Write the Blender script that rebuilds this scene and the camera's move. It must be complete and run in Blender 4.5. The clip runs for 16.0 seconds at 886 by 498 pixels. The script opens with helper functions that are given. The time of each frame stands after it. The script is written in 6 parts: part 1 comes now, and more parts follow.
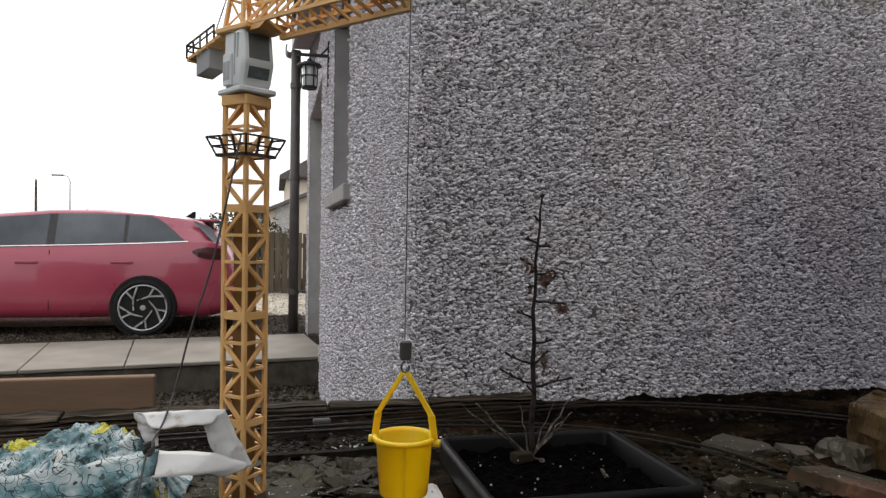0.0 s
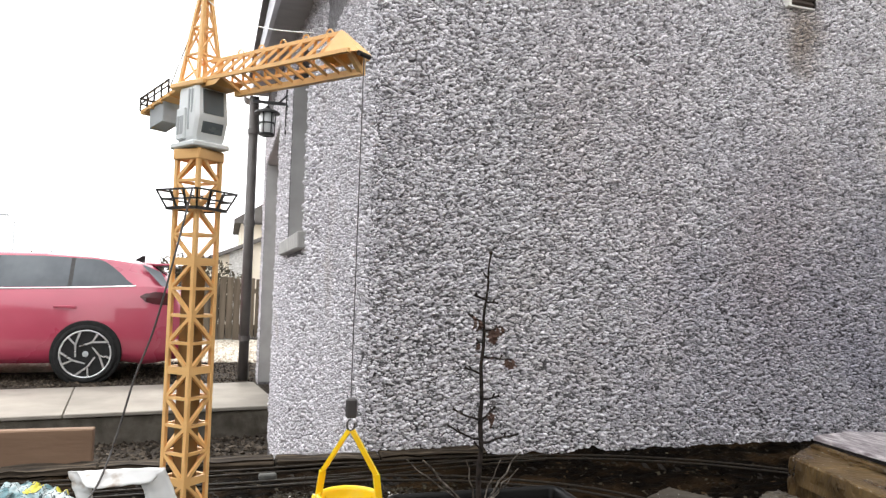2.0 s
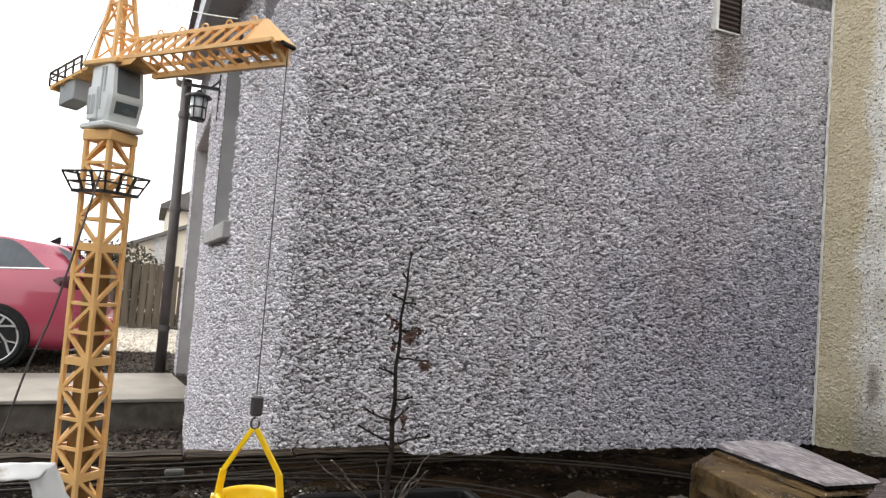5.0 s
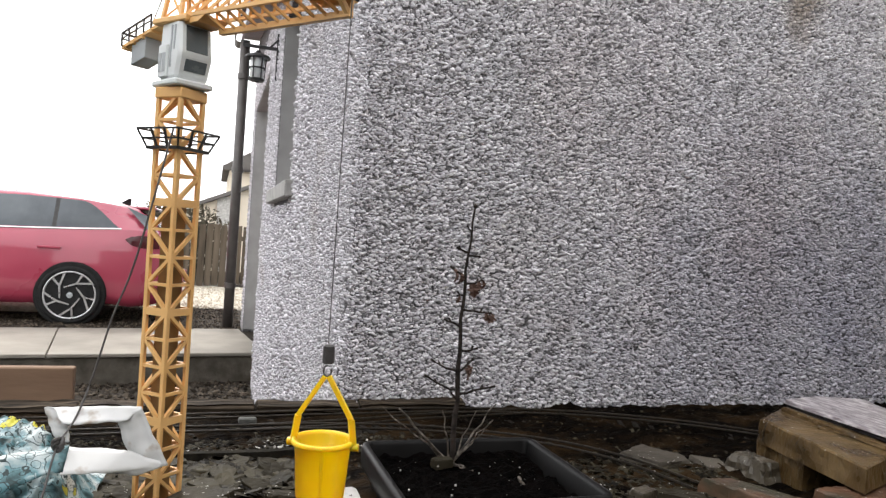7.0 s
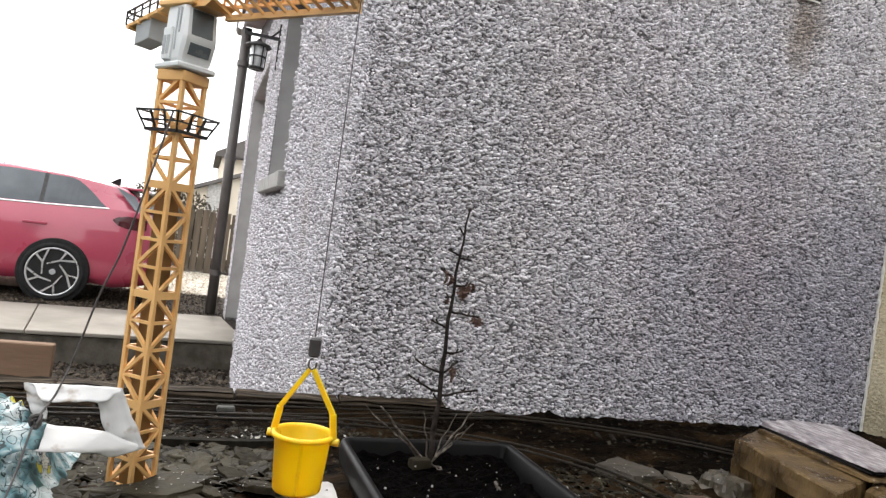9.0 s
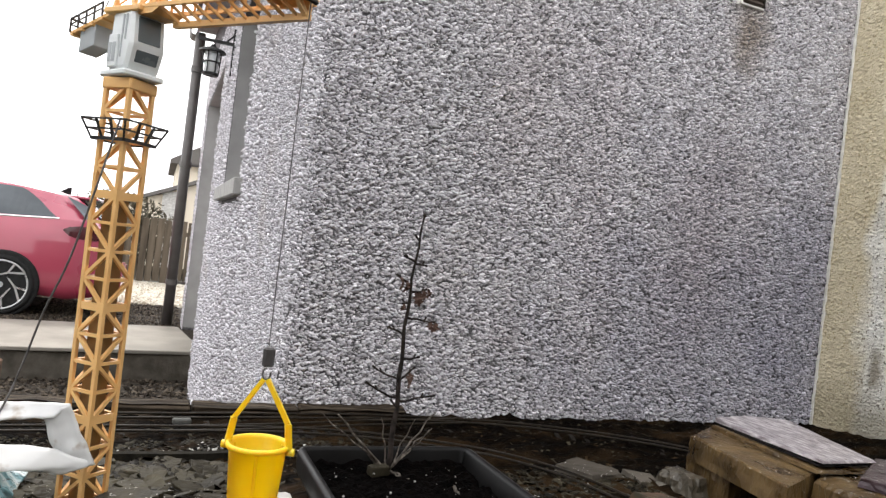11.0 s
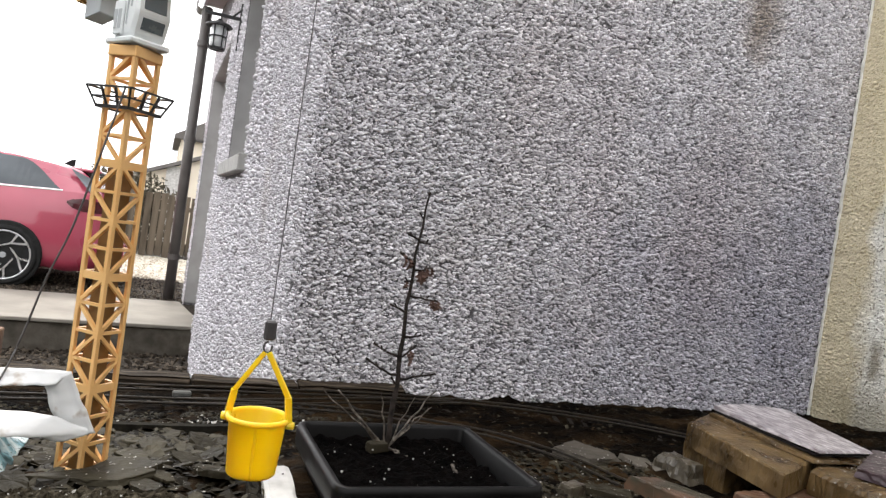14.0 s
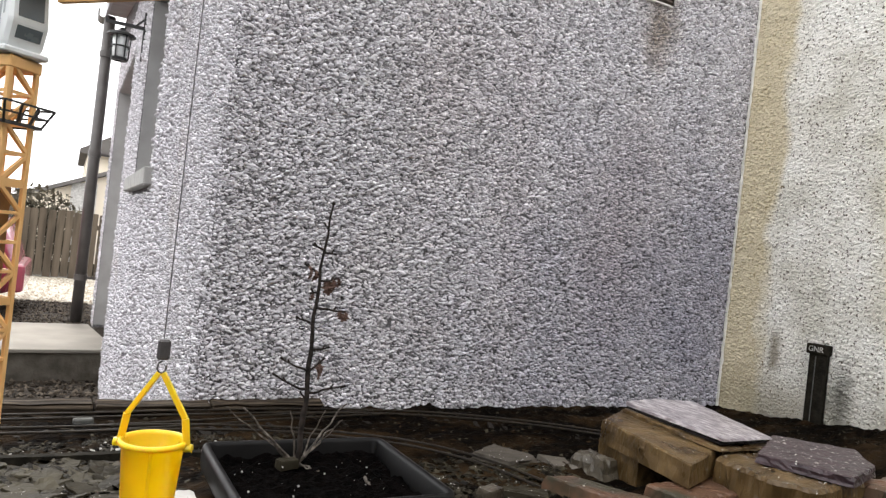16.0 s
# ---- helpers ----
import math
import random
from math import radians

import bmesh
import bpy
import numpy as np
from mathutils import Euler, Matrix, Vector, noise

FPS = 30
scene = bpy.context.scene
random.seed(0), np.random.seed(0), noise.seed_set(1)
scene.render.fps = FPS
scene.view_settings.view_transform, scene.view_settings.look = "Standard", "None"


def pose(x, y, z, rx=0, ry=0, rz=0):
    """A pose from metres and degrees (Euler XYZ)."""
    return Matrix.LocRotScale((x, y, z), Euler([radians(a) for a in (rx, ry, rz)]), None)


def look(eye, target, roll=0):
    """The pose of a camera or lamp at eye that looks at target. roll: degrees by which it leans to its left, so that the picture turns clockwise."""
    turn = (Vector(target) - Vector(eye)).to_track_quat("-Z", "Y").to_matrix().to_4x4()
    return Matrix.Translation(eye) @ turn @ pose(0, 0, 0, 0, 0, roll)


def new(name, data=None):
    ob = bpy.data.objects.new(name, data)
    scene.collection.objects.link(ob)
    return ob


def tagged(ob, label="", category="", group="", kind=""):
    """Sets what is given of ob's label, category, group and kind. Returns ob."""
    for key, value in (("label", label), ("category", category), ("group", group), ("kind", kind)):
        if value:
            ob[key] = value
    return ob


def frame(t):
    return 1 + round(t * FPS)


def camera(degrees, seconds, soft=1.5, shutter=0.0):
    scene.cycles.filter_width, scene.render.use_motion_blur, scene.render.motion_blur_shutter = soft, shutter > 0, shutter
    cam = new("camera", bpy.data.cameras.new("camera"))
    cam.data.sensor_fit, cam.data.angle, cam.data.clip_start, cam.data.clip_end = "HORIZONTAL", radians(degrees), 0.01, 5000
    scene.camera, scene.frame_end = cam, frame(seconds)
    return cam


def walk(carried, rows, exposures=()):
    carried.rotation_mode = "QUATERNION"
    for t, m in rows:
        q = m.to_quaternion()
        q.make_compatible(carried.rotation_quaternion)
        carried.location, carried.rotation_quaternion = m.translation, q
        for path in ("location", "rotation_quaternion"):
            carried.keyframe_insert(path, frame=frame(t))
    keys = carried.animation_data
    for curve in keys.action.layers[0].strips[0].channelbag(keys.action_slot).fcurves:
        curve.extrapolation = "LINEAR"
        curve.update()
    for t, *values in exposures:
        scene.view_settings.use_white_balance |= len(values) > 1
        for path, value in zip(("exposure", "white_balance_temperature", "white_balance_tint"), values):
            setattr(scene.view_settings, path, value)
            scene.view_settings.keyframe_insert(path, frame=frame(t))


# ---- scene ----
cam = camera(64.6, 16.0, soft=1.35)
PATH = [
    (0, (0.0, 0.0, 1.22), (0.466, 1.945, 1.181), 0.9),
    (0.5, (0.008, 0.003, 1.216), (0.545, 1.929, 1.169), 0.3),
    (1, (0.008, -0.002, 1.22), (0.559, 1.921, 1.233), 1.8),
    (1.5, (0.005, -0.008, 1.229), (0.578, 1.907, 1.308), 1.4),
    (2, (0.005, -0.016, 1.233), (0.588, 1.895, 1.331), 1.7),
    (2.5, (0.008, -0.022, 1.234), (0.641, 1.873, 1.328), 2.6),
    (3, (0.017, -0.018, 1.235), (0.743, 1.843, 1.343), 3.0),
    (5.5, (0.024, -0.018, 1.237), (0.786, 1.829, 1.328), 4.4),
    (6, (0.017, -0.016, 1.229), (0.66, 1.878, 1.221), 2.5),
    (6.5, (0.014, -0.013, 1.228), (0.62, 1.893, 1.189), 3.2),
    (7, (0.014, -0.014, 1.228), (0.634, 1.887, 1.201), 3.9),
    (7.5, (0.015, -0.012, 1.228), (0.69, 1.871, 1.199), 6.0),
    (8, (0.017, -0.004, 1.221), (0.678, 1.883, 1.183), 4.4),
    (8.5, (0.013, -0.013, 1.224), (0.664, 1.878, 1.198), 6.3),
    (9, (0.008, -0.014, 1.227), (0.66, 1.876, 1.208), 7.7),
    (11.5, (0.017, -0.021, 1.23), (0.78, 1.828, 1.24), 6.6),
    (12, (0.018, -0.006, 1.222), (0.764, 1.849, 1.19), 7.5),
    (12.5, (0.018, -0.004, 1.219), (0.756, 1.854, 1.156), 7.1),
    (13, (0.016, -0.007, 1.221), (0.783, 1.838, 1.146), 8.5),
    (13.5, (0.016, -0.008, 1.22), (0.752, 1.85, 1.133), 8.0),
    (14, (0.015, -0.015, 1.224), (0.768, 1.837, 1.182), 8.3),
    (14.5, (0.02, -0.02, 1.227), (0.841, 1.804, 1.213), 7.6),
    (15, (0.031, -0.024, 1.227), (0.953, 1.751, 1.227), 7.1),
    (15.5, (0.038, -0.019, 1.226), (0.956, 1.757, 1.193), 6.9),
    (16, (0.041, -0.022, 1.226), (0.985, 1.741, 1.237), 6.4),
]
walk(cam, [(t, look(eye, target, roll)) for t, eye, target, roll in PATH], exposures=[(0.0, -0.05), (0.3, 0.50), (0.8, 1.02), (1.8, 1.06), (2.2, 0.95), (2.5, 0.80), (3.0, 0.76), (5.5, 0.74), (7.0, 0.83), (12.0, 0.93), (16.0, 1.03)])

# ---- world and light ----
world = bpy.data.worlds.new("sky")
scene.world = world
world.use_nodes = True
wn, wl = world.node_tree.nodes, world.node_tree.links
wn.clear()
sky = wn.new("ShaderNodeTexSky")
sky.sky_type, sky.sun_disc = "NISHITA", False
sky.sun_elevation, sky.sun_rotation = radians(49.5), radians(-4)
cloud_pos = wn.new("ShaderNodeTexCoord")
cloud_map = wn.new("ShaderNodeMapping")
cloud_map.inputs["Scale"].default_value = (1.0, 1.0, 3.5)
cloud_noise = wn.new("ShaderNodeTexNoise")
cloud_noise.inputs["Scale"].default_value = 2.2
cloud_noise.inputs["Detail"].default_value = 6
cloud_ramp = wn.new("ShaderNodeValToRGB")
cloud_ramp.color_ramp.elements[0].position, cloud_ramp.color_ramp.elements[0].color = 0.35, (11.0, 11.1, 11.8, 1)
cloud_ramp.color_ramp.elements[1].position, cloud_ramp.color_ramp.elements[1].color = 0.6, (17.0, 16.9, 16.6, 1)
cloud_mix = wn.new("ShaderNodeMix")
cloud_mix.data_type = "RGBA"
cloud_mix.inputs[0].default_value = 0.9
back = wn.new("ShaderNodeBackground")
back.inputs["Strength"].default_value = 0.1
wout = wn.new("ShaderNodeOutputWorld")
wl.new(cloud_pos.outputs["Generated"], cloud_map.inputs["Vector"])
wl.new(cloud_map.outputs[0], cloud_noise.inputs["Vector"])
wl.new(cloud_noise.outputs["Fac"], cloud_ramp.inputs[0])
wl.new(sky.outputs[0], cloud_mix.inputs[6])
wl.new(cloud_ramp.outputs[0], cloud_mix.inputs[7])
wl.new(cloud_mix.outputs[2], back.inputs["Color"])
wl.new(back.outputs[0], wout.inputs["Surface"])

sun = new("sun", bpy.data.lights.new("sun", "SUN"))
sun.data.energy, sun.data.angle, sun.data.color = 1.3, radians(12), (1.0, 0.96, 0.9)
sun.matrix_world = look((-0.6, 8.5, 10), (0, 0, 0))


# ---- materials ----
def material(name, stops, scale=30.0, rough=0.8, bump=0.3, fine=None, metal=0.0, spec=0.5, stretch=(1, 1, 1), island=0.0, obrand=0.0, patch=None, bump_dist=0.004, coat=0.0):
    """stops: colours along a noise; fine: scale of a second, finer noise; patch: (colour, scale, low, high) for large stains."""
    m = bpy.data.materials.new(name)
    m.use_nodes = True
    n, l = m.node_tree.nodes, m.node_tree.links
    bsdf = n["Principled BSDF"]
    pos = n.new("ShaderNodeNewGeometry")
    mp = n.new("ShaderNodeMapping")
    mp.inputs["Scale"].default_value = stretch
    l.new(pos.outputs["Position"], mp.inputs["Vector"])
    tex = n.new("ShaderNodeTexNoise")
    tex.inputs["Scale"].default_value = scale
    tex.inputs["Detail"].default_value = 5
    l.new(mp.outputs[0], tex.inputs["Vector"])
    ramp = n.new("ShaderNodeValToRGB")
    el = ramp.color_ramp.elements
    while len(el) < len(stops):
        el.new(0.5)
    for k, c in enumerate(stops):
        el[k].position = 0.3 + 0.4 * k / max(1, len(stops) - 1)
        el[k].color = (*c, 1)
    fac = tex.outputs["Fac"]
    for amount, node, out in ((island, pos, "Random Per Island"), (obrand, None, "Random")):
        if amount:
            if node is None:
                node = n.new("ShaderNodeObjectInfo")
            mx = n.new("ShaderNodeMix")
            mx.inputs[0].default_value = amount
            l.new(fac, mx.inputs[2])
            spread = n.new("ShaderNodeMapRange")
            spread.inputs[3].default_value, spread.inputs[4].default_value = 0.25, 0.75
            l.new(node.outputs[out], spread.inputs[0])
            l.new(spread.outputs[0], mx.inputs[3])
            fac = mx.outputs[0]
    l.new(fac, ramp.inputs[0])
    col = ramp.outputs[0]
    if patch:
        ptex = n.new("ShaderNodeTexNoise")
        ptex.inputs["Scale"].default_value = patch[1]
        ptex.inputs["Detail"].default_value = 4
        l.new(mp.outputs[0], ptex.inputs["Vector"])
        rng = n.new("ShaderNodeMapRange")
        rng.inputs[1].default_value, rng.inputs[2].default_value = patch[2], patch[3]
        l.new(ptex.outputs["Fac"], rng.inputs[0])
        pm = n.new("ShaderNodeMix")
        pm.data_type = "RGBA"
        l.new(rng.outputs[0], pm.inputs[0])
        l.new(col, pm.inputs[6])
        pm.inputs[7].default_value = (*patch[0], 1)
        col = pm.outputs[2]
    l.new(col, bsdf.inputs["Base Color"])
    rr = n.new("ShaderNodeMapRange")
    rr.inputs[3].default_value, rr.inputs[4].default_value = max(0.02, rough - 0.12), min(1, rough + 0.12)
    l.new(tex.outputs["Fac"], rr.inputs[0])
    l.new(rr.outputs[0], bsdf.inputs["Roughness"])
    bsdf.inputs["Metallic"].default_value = metal
    bsdf.inputs["Specular IOR Level"].default_value = spec
    bsdf.inputs["Coat Weight"].default_value = coat
    bsdf.inputs["Coat Roughness"].default_value = 0.05
    if bump:
        btex = n.new("ShaderNodeTexNoise")
        btex.inputs["Scale"].default_value = fine or scale * 4
        btex.inputs["Detail"].default_value = 4
        l.new(mp.outputs[0], btex.inputs["Vector"])
        b = n.new("ShaderNodeBump")
        b.inputs["Strength"].default_value, b.inputs["Distance"].default_value = bump, bump_dist
        l.new(btex.outputs["Fac"], b.inputs["Height"])
        l.new(b.outputs[0], bsdf.inputs["Normal"])
    return m


# mortar darkened: the shade in gaps between chips is put into its colour
MORTAR = material("mortar", [(0.08, 0.076, 0.08), (0.27, 0.259, 0.27)], 70, 0.95, 1.0, 240, bump_dist=0.006, spec=0.2)
CHIPS = material("stone_chips", [(0.4, 0.384, 0.406), (0.56, 0.54, 0.569), (0.64, 0.617, 0.65), (0.88, 0.852, 0.89)], 40, 0.6, 0.3, 400, island=0.85, patch=((0.5, 0.45, 0.42), 1.7, 0.62, 0.9), spec=0.25)
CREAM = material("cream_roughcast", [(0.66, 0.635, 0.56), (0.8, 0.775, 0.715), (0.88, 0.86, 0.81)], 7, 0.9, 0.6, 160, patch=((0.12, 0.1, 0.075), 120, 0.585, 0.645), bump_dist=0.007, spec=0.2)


def stain_or_shade(mat, centre, size, colour, strength, rough=8.0, soft=1.0, wash=False):
    """Tints an uneven patch round a place: for stains, and for shade put into the colour."""
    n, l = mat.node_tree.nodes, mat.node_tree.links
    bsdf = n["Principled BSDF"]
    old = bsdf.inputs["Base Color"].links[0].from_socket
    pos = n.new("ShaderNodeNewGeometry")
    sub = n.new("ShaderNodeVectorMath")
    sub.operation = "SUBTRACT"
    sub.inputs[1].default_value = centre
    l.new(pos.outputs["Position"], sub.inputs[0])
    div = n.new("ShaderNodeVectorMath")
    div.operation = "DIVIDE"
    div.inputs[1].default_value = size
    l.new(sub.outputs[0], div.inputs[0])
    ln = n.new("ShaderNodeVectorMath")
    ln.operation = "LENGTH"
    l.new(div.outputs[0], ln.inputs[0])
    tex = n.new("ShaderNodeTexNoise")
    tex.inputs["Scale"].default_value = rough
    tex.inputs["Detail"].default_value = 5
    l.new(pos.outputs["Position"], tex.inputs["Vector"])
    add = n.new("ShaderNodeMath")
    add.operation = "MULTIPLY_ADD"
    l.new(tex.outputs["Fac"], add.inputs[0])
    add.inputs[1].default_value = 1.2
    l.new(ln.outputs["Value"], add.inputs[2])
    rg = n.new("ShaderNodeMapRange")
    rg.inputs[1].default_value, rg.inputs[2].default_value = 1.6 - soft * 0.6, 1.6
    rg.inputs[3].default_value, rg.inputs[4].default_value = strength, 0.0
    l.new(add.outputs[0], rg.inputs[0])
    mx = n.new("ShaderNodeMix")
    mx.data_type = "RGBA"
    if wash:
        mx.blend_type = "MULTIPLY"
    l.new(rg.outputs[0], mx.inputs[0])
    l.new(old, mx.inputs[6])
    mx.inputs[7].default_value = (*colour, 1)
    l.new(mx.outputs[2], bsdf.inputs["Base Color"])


stain_or_shade(CREAM, (2.36, 1.89, 1.5), (0.3, 0.19, 30.0), (0.58, 0.485, 0.29), 0.72, 3.0, 0.35)
stain_or_shade(CREAM, (2.36, 1.55, 0.78), (0.3, 0.7, 0.24), (0.27, 0.24, 0.17), 0.7, 8.0, 1.7)
stain_or_shade(CREAM, (2.36, 1.4, 0.86), (0.3, 0.06, 0.2), (0.1, 0.1, 0.085), 0.8, 14.0, 1.6)
stain_or_shade(CREAM, (2.36, 1.66, 1.0), (0.3, 0.03, 0.09), (0.2, 0.16, 0.1), 0.7, 30.0, 1.0)
stain_or_shade(CREAM, (2.36, 1.2, 1.5), (0.3, 0.2, 0.5), (0.6, 0.53, 0.38), 0.6, 6.0, 1.5)
stain_or_shade(CHIPS, (1.845, 1.89, 2.12), (0.12, 0.3, 0.2), (0.46, 0.39, 0.3), 0.8, 14.0, 1.4, wash=True)
stain_or_shade(CHIPS, (1.0, 1.89, 1.75), (0.22, 0.3, 0.5), (0.84, 0.79, 0.76), 0.5, 3.0, 1.9, wash=True)
stain_or_shade(CHIPS, (1.75, 1.89, 1.35), (0.3, 0.3, 0.6), (0.85, 0.78, 0.76), 0.6, 5.0, 1.6, wash=True)
# bluish shade of the wall's lower right, painted into chips and mortar
stain_or_shade(CHIPS, (2.15, 1.89, 1.0), (1.15, 0.3, 0.95), (0.44, 0.45, 0.55), 0.78, 4.0, 1.9, wash=True)
stain_or_shade(MORTAR, (2.15, 1.89, 1.0), (1.15, 0.3, 0.95), (0.35, 0.36, 0.42), 0.9, 4.0, 1.9, wash=True)
stain_or_shade(CHIPS, (1.3, 1.89, 1.5), (0.16, 0.3, 0.9), (0.88, 0.83, 0.83), 0.5, 3.0, 1.9, wash=True)
stain_or_shade(CHIPS, (0.75, 1.89, 1.7), (0.2, 0.3, 0.7), (0.86, 0.88, 0.86), 0.4, 3.0, 1.9, wash=True)
SMOOTH = material("smooth_render", [(0.31, 0.302, 0.296), (0.41, 0.402, 0.395)], 5, 0.85, 0.2, 120, spec=0.25)
FASCIA = material("painted_board", [(0.36, 0.36, 0.39), (0.46, 0.46, 0.49)], 4, 0.5, 0.1, 120)
SILL = material("concrete_sill", [(0.3, 0.295, 0.28), (0.42, 0.41, 0.39)], 12, 0.85, 0.3, 150)
BEAD = material("white_bead", [(0.55, 0.54, 0.5), (0.75, 0.74, 0.7)], 30, 0.7, 0.2)
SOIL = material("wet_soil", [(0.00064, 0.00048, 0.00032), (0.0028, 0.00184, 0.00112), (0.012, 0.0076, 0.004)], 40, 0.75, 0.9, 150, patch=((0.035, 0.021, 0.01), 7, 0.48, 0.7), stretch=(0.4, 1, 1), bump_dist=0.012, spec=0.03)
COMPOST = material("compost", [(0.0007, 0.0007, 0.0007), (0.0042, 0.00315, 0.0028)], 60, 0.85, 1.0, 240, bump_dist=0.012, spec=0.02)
GRAVEL_DARK = material("dark_gravel", [(0.015, 0.013, 0.01), (0.045, 0.037, 0.03), (0.1, 0.085, 0.07)], 40, 0.85, 1.0, 70, bump_dist=0.02, spec=0.1)
GRAVEL_PALE = material("pale_gravel", [(0.3, 0.26, 0.2), (0.5, 0.46, 0.38), (0.7, 0.66, 0.58)], 22, 0.85, 1.0, 40, bump_dist=0.03, spec=0.2)
GROUND = material("ground", [(0.06, 0.055, 0.045), (0.13, 0.12, 0.1)], 3, 0.9, 0.5, 30)
SLAB = material("concrete_paving", [(0.23, 0.207, 0.176), (0.34, 0.31, 0.267)], 3, 0.7, 0.3, 90, patch=((0.19, 0.175, 0.15), 1.2, 0.5, 0.75), spec=0.3)
CONCRETE = material("old_concrete", [(0.056, 0.048, 0.0384), (0.136, 0.1184, 0.096)], 7, 0.9, 0.9, 40, patch=((0.04, 0.033, 0.025), 5, 0.5, 0.66), bump_dist=0.01, spec=0.2)
STEP = material("step_concrete", [(0.0743, 0.0655, 0.0524), (0.155, 0.138, 0.113)], 9, 0.9, 0.8, 50, patch=((0.07, 0.06, 0.047), 5, 0.52, 0.68), bump_dist=0.008, spec=0.2)
SLATE = material("wet_slate", [(0.0116, 0.00941, 0.00562), (0.0326, 0.0274, 0.0171), (0.064, 0.0553, 0.0358)], 24, 0.62, 0.9, 70, spec=0.12, obrand=0.5, island=0.0, bump_dist=0.003)
SPECK = material("pale_grit_and_glints", [(0.225, 0.21, 0.1875), (0.4125, 0.39, 0.36), (0.6, 0.585, 0.555)], 90, 0.5, 0.0, island=0.7)
PALE_ROCK = material("pale_wet_rock", [(0.0298, 0.0231, 0.0149), (0.068, 0.0561, 0.0391), (0.145, 0.124, 0.0938)], 22, 0.32, 0.5, 120, spec=0.4)
SLATE_BITS = material("slate_bits", [(0.00562, 0.00437, 0.00267), (0.0193, 0.0156, 0.00949), (0.0562, 0.048, 0.0314)], 16, 0.6, 0.4, 150, island=0.7, spec=0.1)
WET = material("wet_purple_slate", [(0.03, 0.019, 0.022), (0.085, 0.058, 0.065)], 30, 0.32, 0.9, 60, bump_dist=0.006, spec=0.3)
BLACK_SLATE = material("near_black_slate", [(0.006, 0.005, 0.005), (0.02, 0.016, 0.016)], 40, 0.6, 0.5, 120, spec=0.15)
PURPLE = material("purple_slate", [(0.13, 0.105, 0.113), (0.33, 0.295, 0.31), (0.68, 0.64, 0.65)], 95, 0.36, 0.6, 120, spec=0.45, stretch=(1, 0.3, 1), bump_dist=0.004)
SAND = material("brown_sandstone", [(0.03645, 0.02065, 0.007898), (0.1033, 0.0644, 0.02673), (0.2066, 0.1361, 0.06075)], 12, 0.3, 0.5, 110, obrand=0.3, patch=((0.02, 0.012, 0.005), 11, 0.5, 0.72), bump_dist=0.004, spec=0.3)
PINKISH = material("reddish_sandstone", [(0.076, 0.038, 0.02166), (0.19, 0.1045, 0.06498)], 14, 0.36, 0.8, 80, patch=((0.055, 0.048, 0.032), 9, 0.47, 0.64), bump_dist=0.002, spec=0.25)
RAIL = material("rusty_rail", [(0.0075, 0.00513, 0.00286), (0.0244, 0.0174, 0.0103)], 60, 0.5, 0.3, metal=0.2, spec=0.2)
SLEEPER = material("dark_sleeper", [(0.0112, 0.00952, 0.00784), (0.028, 0.0241, 0.0202)], 50, 0.7, 0.5, spec=0.1)
TIMBER = material("weathered_timber", [(0.00634, 0.00458, 0.00303), (0.0317, 0.0239, 0.0169), (0.113, 0.0889, 0.0648)], 120, 0.8, 1.0, 90, stretch=(0.05, 0.6, 1), bump_dist=0.006, spec=0.1)
PLANK = material("brown_plank", [(0.165, 0.103, 0.068), (0.27, 0.175, 0.117)], 9, 0.75, 0.4, 60, stretch=(0.2, 1, 1), spec=0.2)
CRANE = material("yellow_plastic", [(0.77, 0.44, 0.165), (0.86, 0.525, 0.215)], 20, 0.42, 0.1, 200)
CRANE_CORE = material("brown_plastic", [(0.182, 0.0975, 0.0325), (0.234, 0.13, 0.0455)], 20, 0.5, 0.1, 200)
CAB = material("pale_grey_plastic", [(0.68, 0.71, 0.71), (0.78, 0.8, 0.8)], 20, 0.4, 0.05, 200)
CAB_DARK = material("grey_plastic", [(0.36, 0.38, 0.39), (0.44, 0.46, 0.47)], 20, 0.45, 0.05, 200)
STRIP = material("dull_strip", [(0.0088, 0.008, 0.006), (0.0264, 0.0232, 0.0176)], 40, 0.8, 0.6, 120, spec=0.05)
MOTOR = material("dirty_grey_plastic", [(0.06, 0.06, 0.057), (0.11, 0.11, 0.1)], 60, 0.7, 0.3, spec=0.2)
BLOCK = material("hook_plastic", [(0.05, 0.045, 0.045), (0.08, 0.075, 0.075)], 60, 0.5, 0.1)
CAB_GLASS = material("cab_window", [(0.09, 0.11, 0.12), (0.13, 0.15, 0.16)], 20, 0.25, 0.0)
BLACK_PLASTIC = material("black_plastic", [(0.015, 0.014, 0.014), (0.03, 0.028, 0.028)], 30, 0.45, 0.15, 300)
POT = material("pot_plastic", [(0.00288, 0.00264, 0.00264), (0.00672, 0.00624, 0.00624)], 18, 0.42, 0.05, 200, patch=((0.04, 0.037, 0.034), 60, 0.72, 0.85), spec=0.14)
BUCKET = material("bucket_plastic", [(0.82, 0.49, 0.012), (0.92, 0.58, 0.02)], 12, 0.35, 0.05, 200)
BUCKET_BSDF = BUCKET.node_tree.nodes["Principled BSDF"]
BUCKET_BSDF.inputs["Subsurface Weight"].default_value = 0.6
BUCKET_BSDF.inputs["Subsurface Radius"].default_value = (0.02, 0.012, 0.003)
BUCKET_BSDF.inputs["Subsurface Scale"].default_value = 1.0
BARK = material("bark", [(0.01, 0.0075, 0.007), (0.045, 0.036, 0.031)], 70, 0.8, 0.6, 300, spec=0.15)
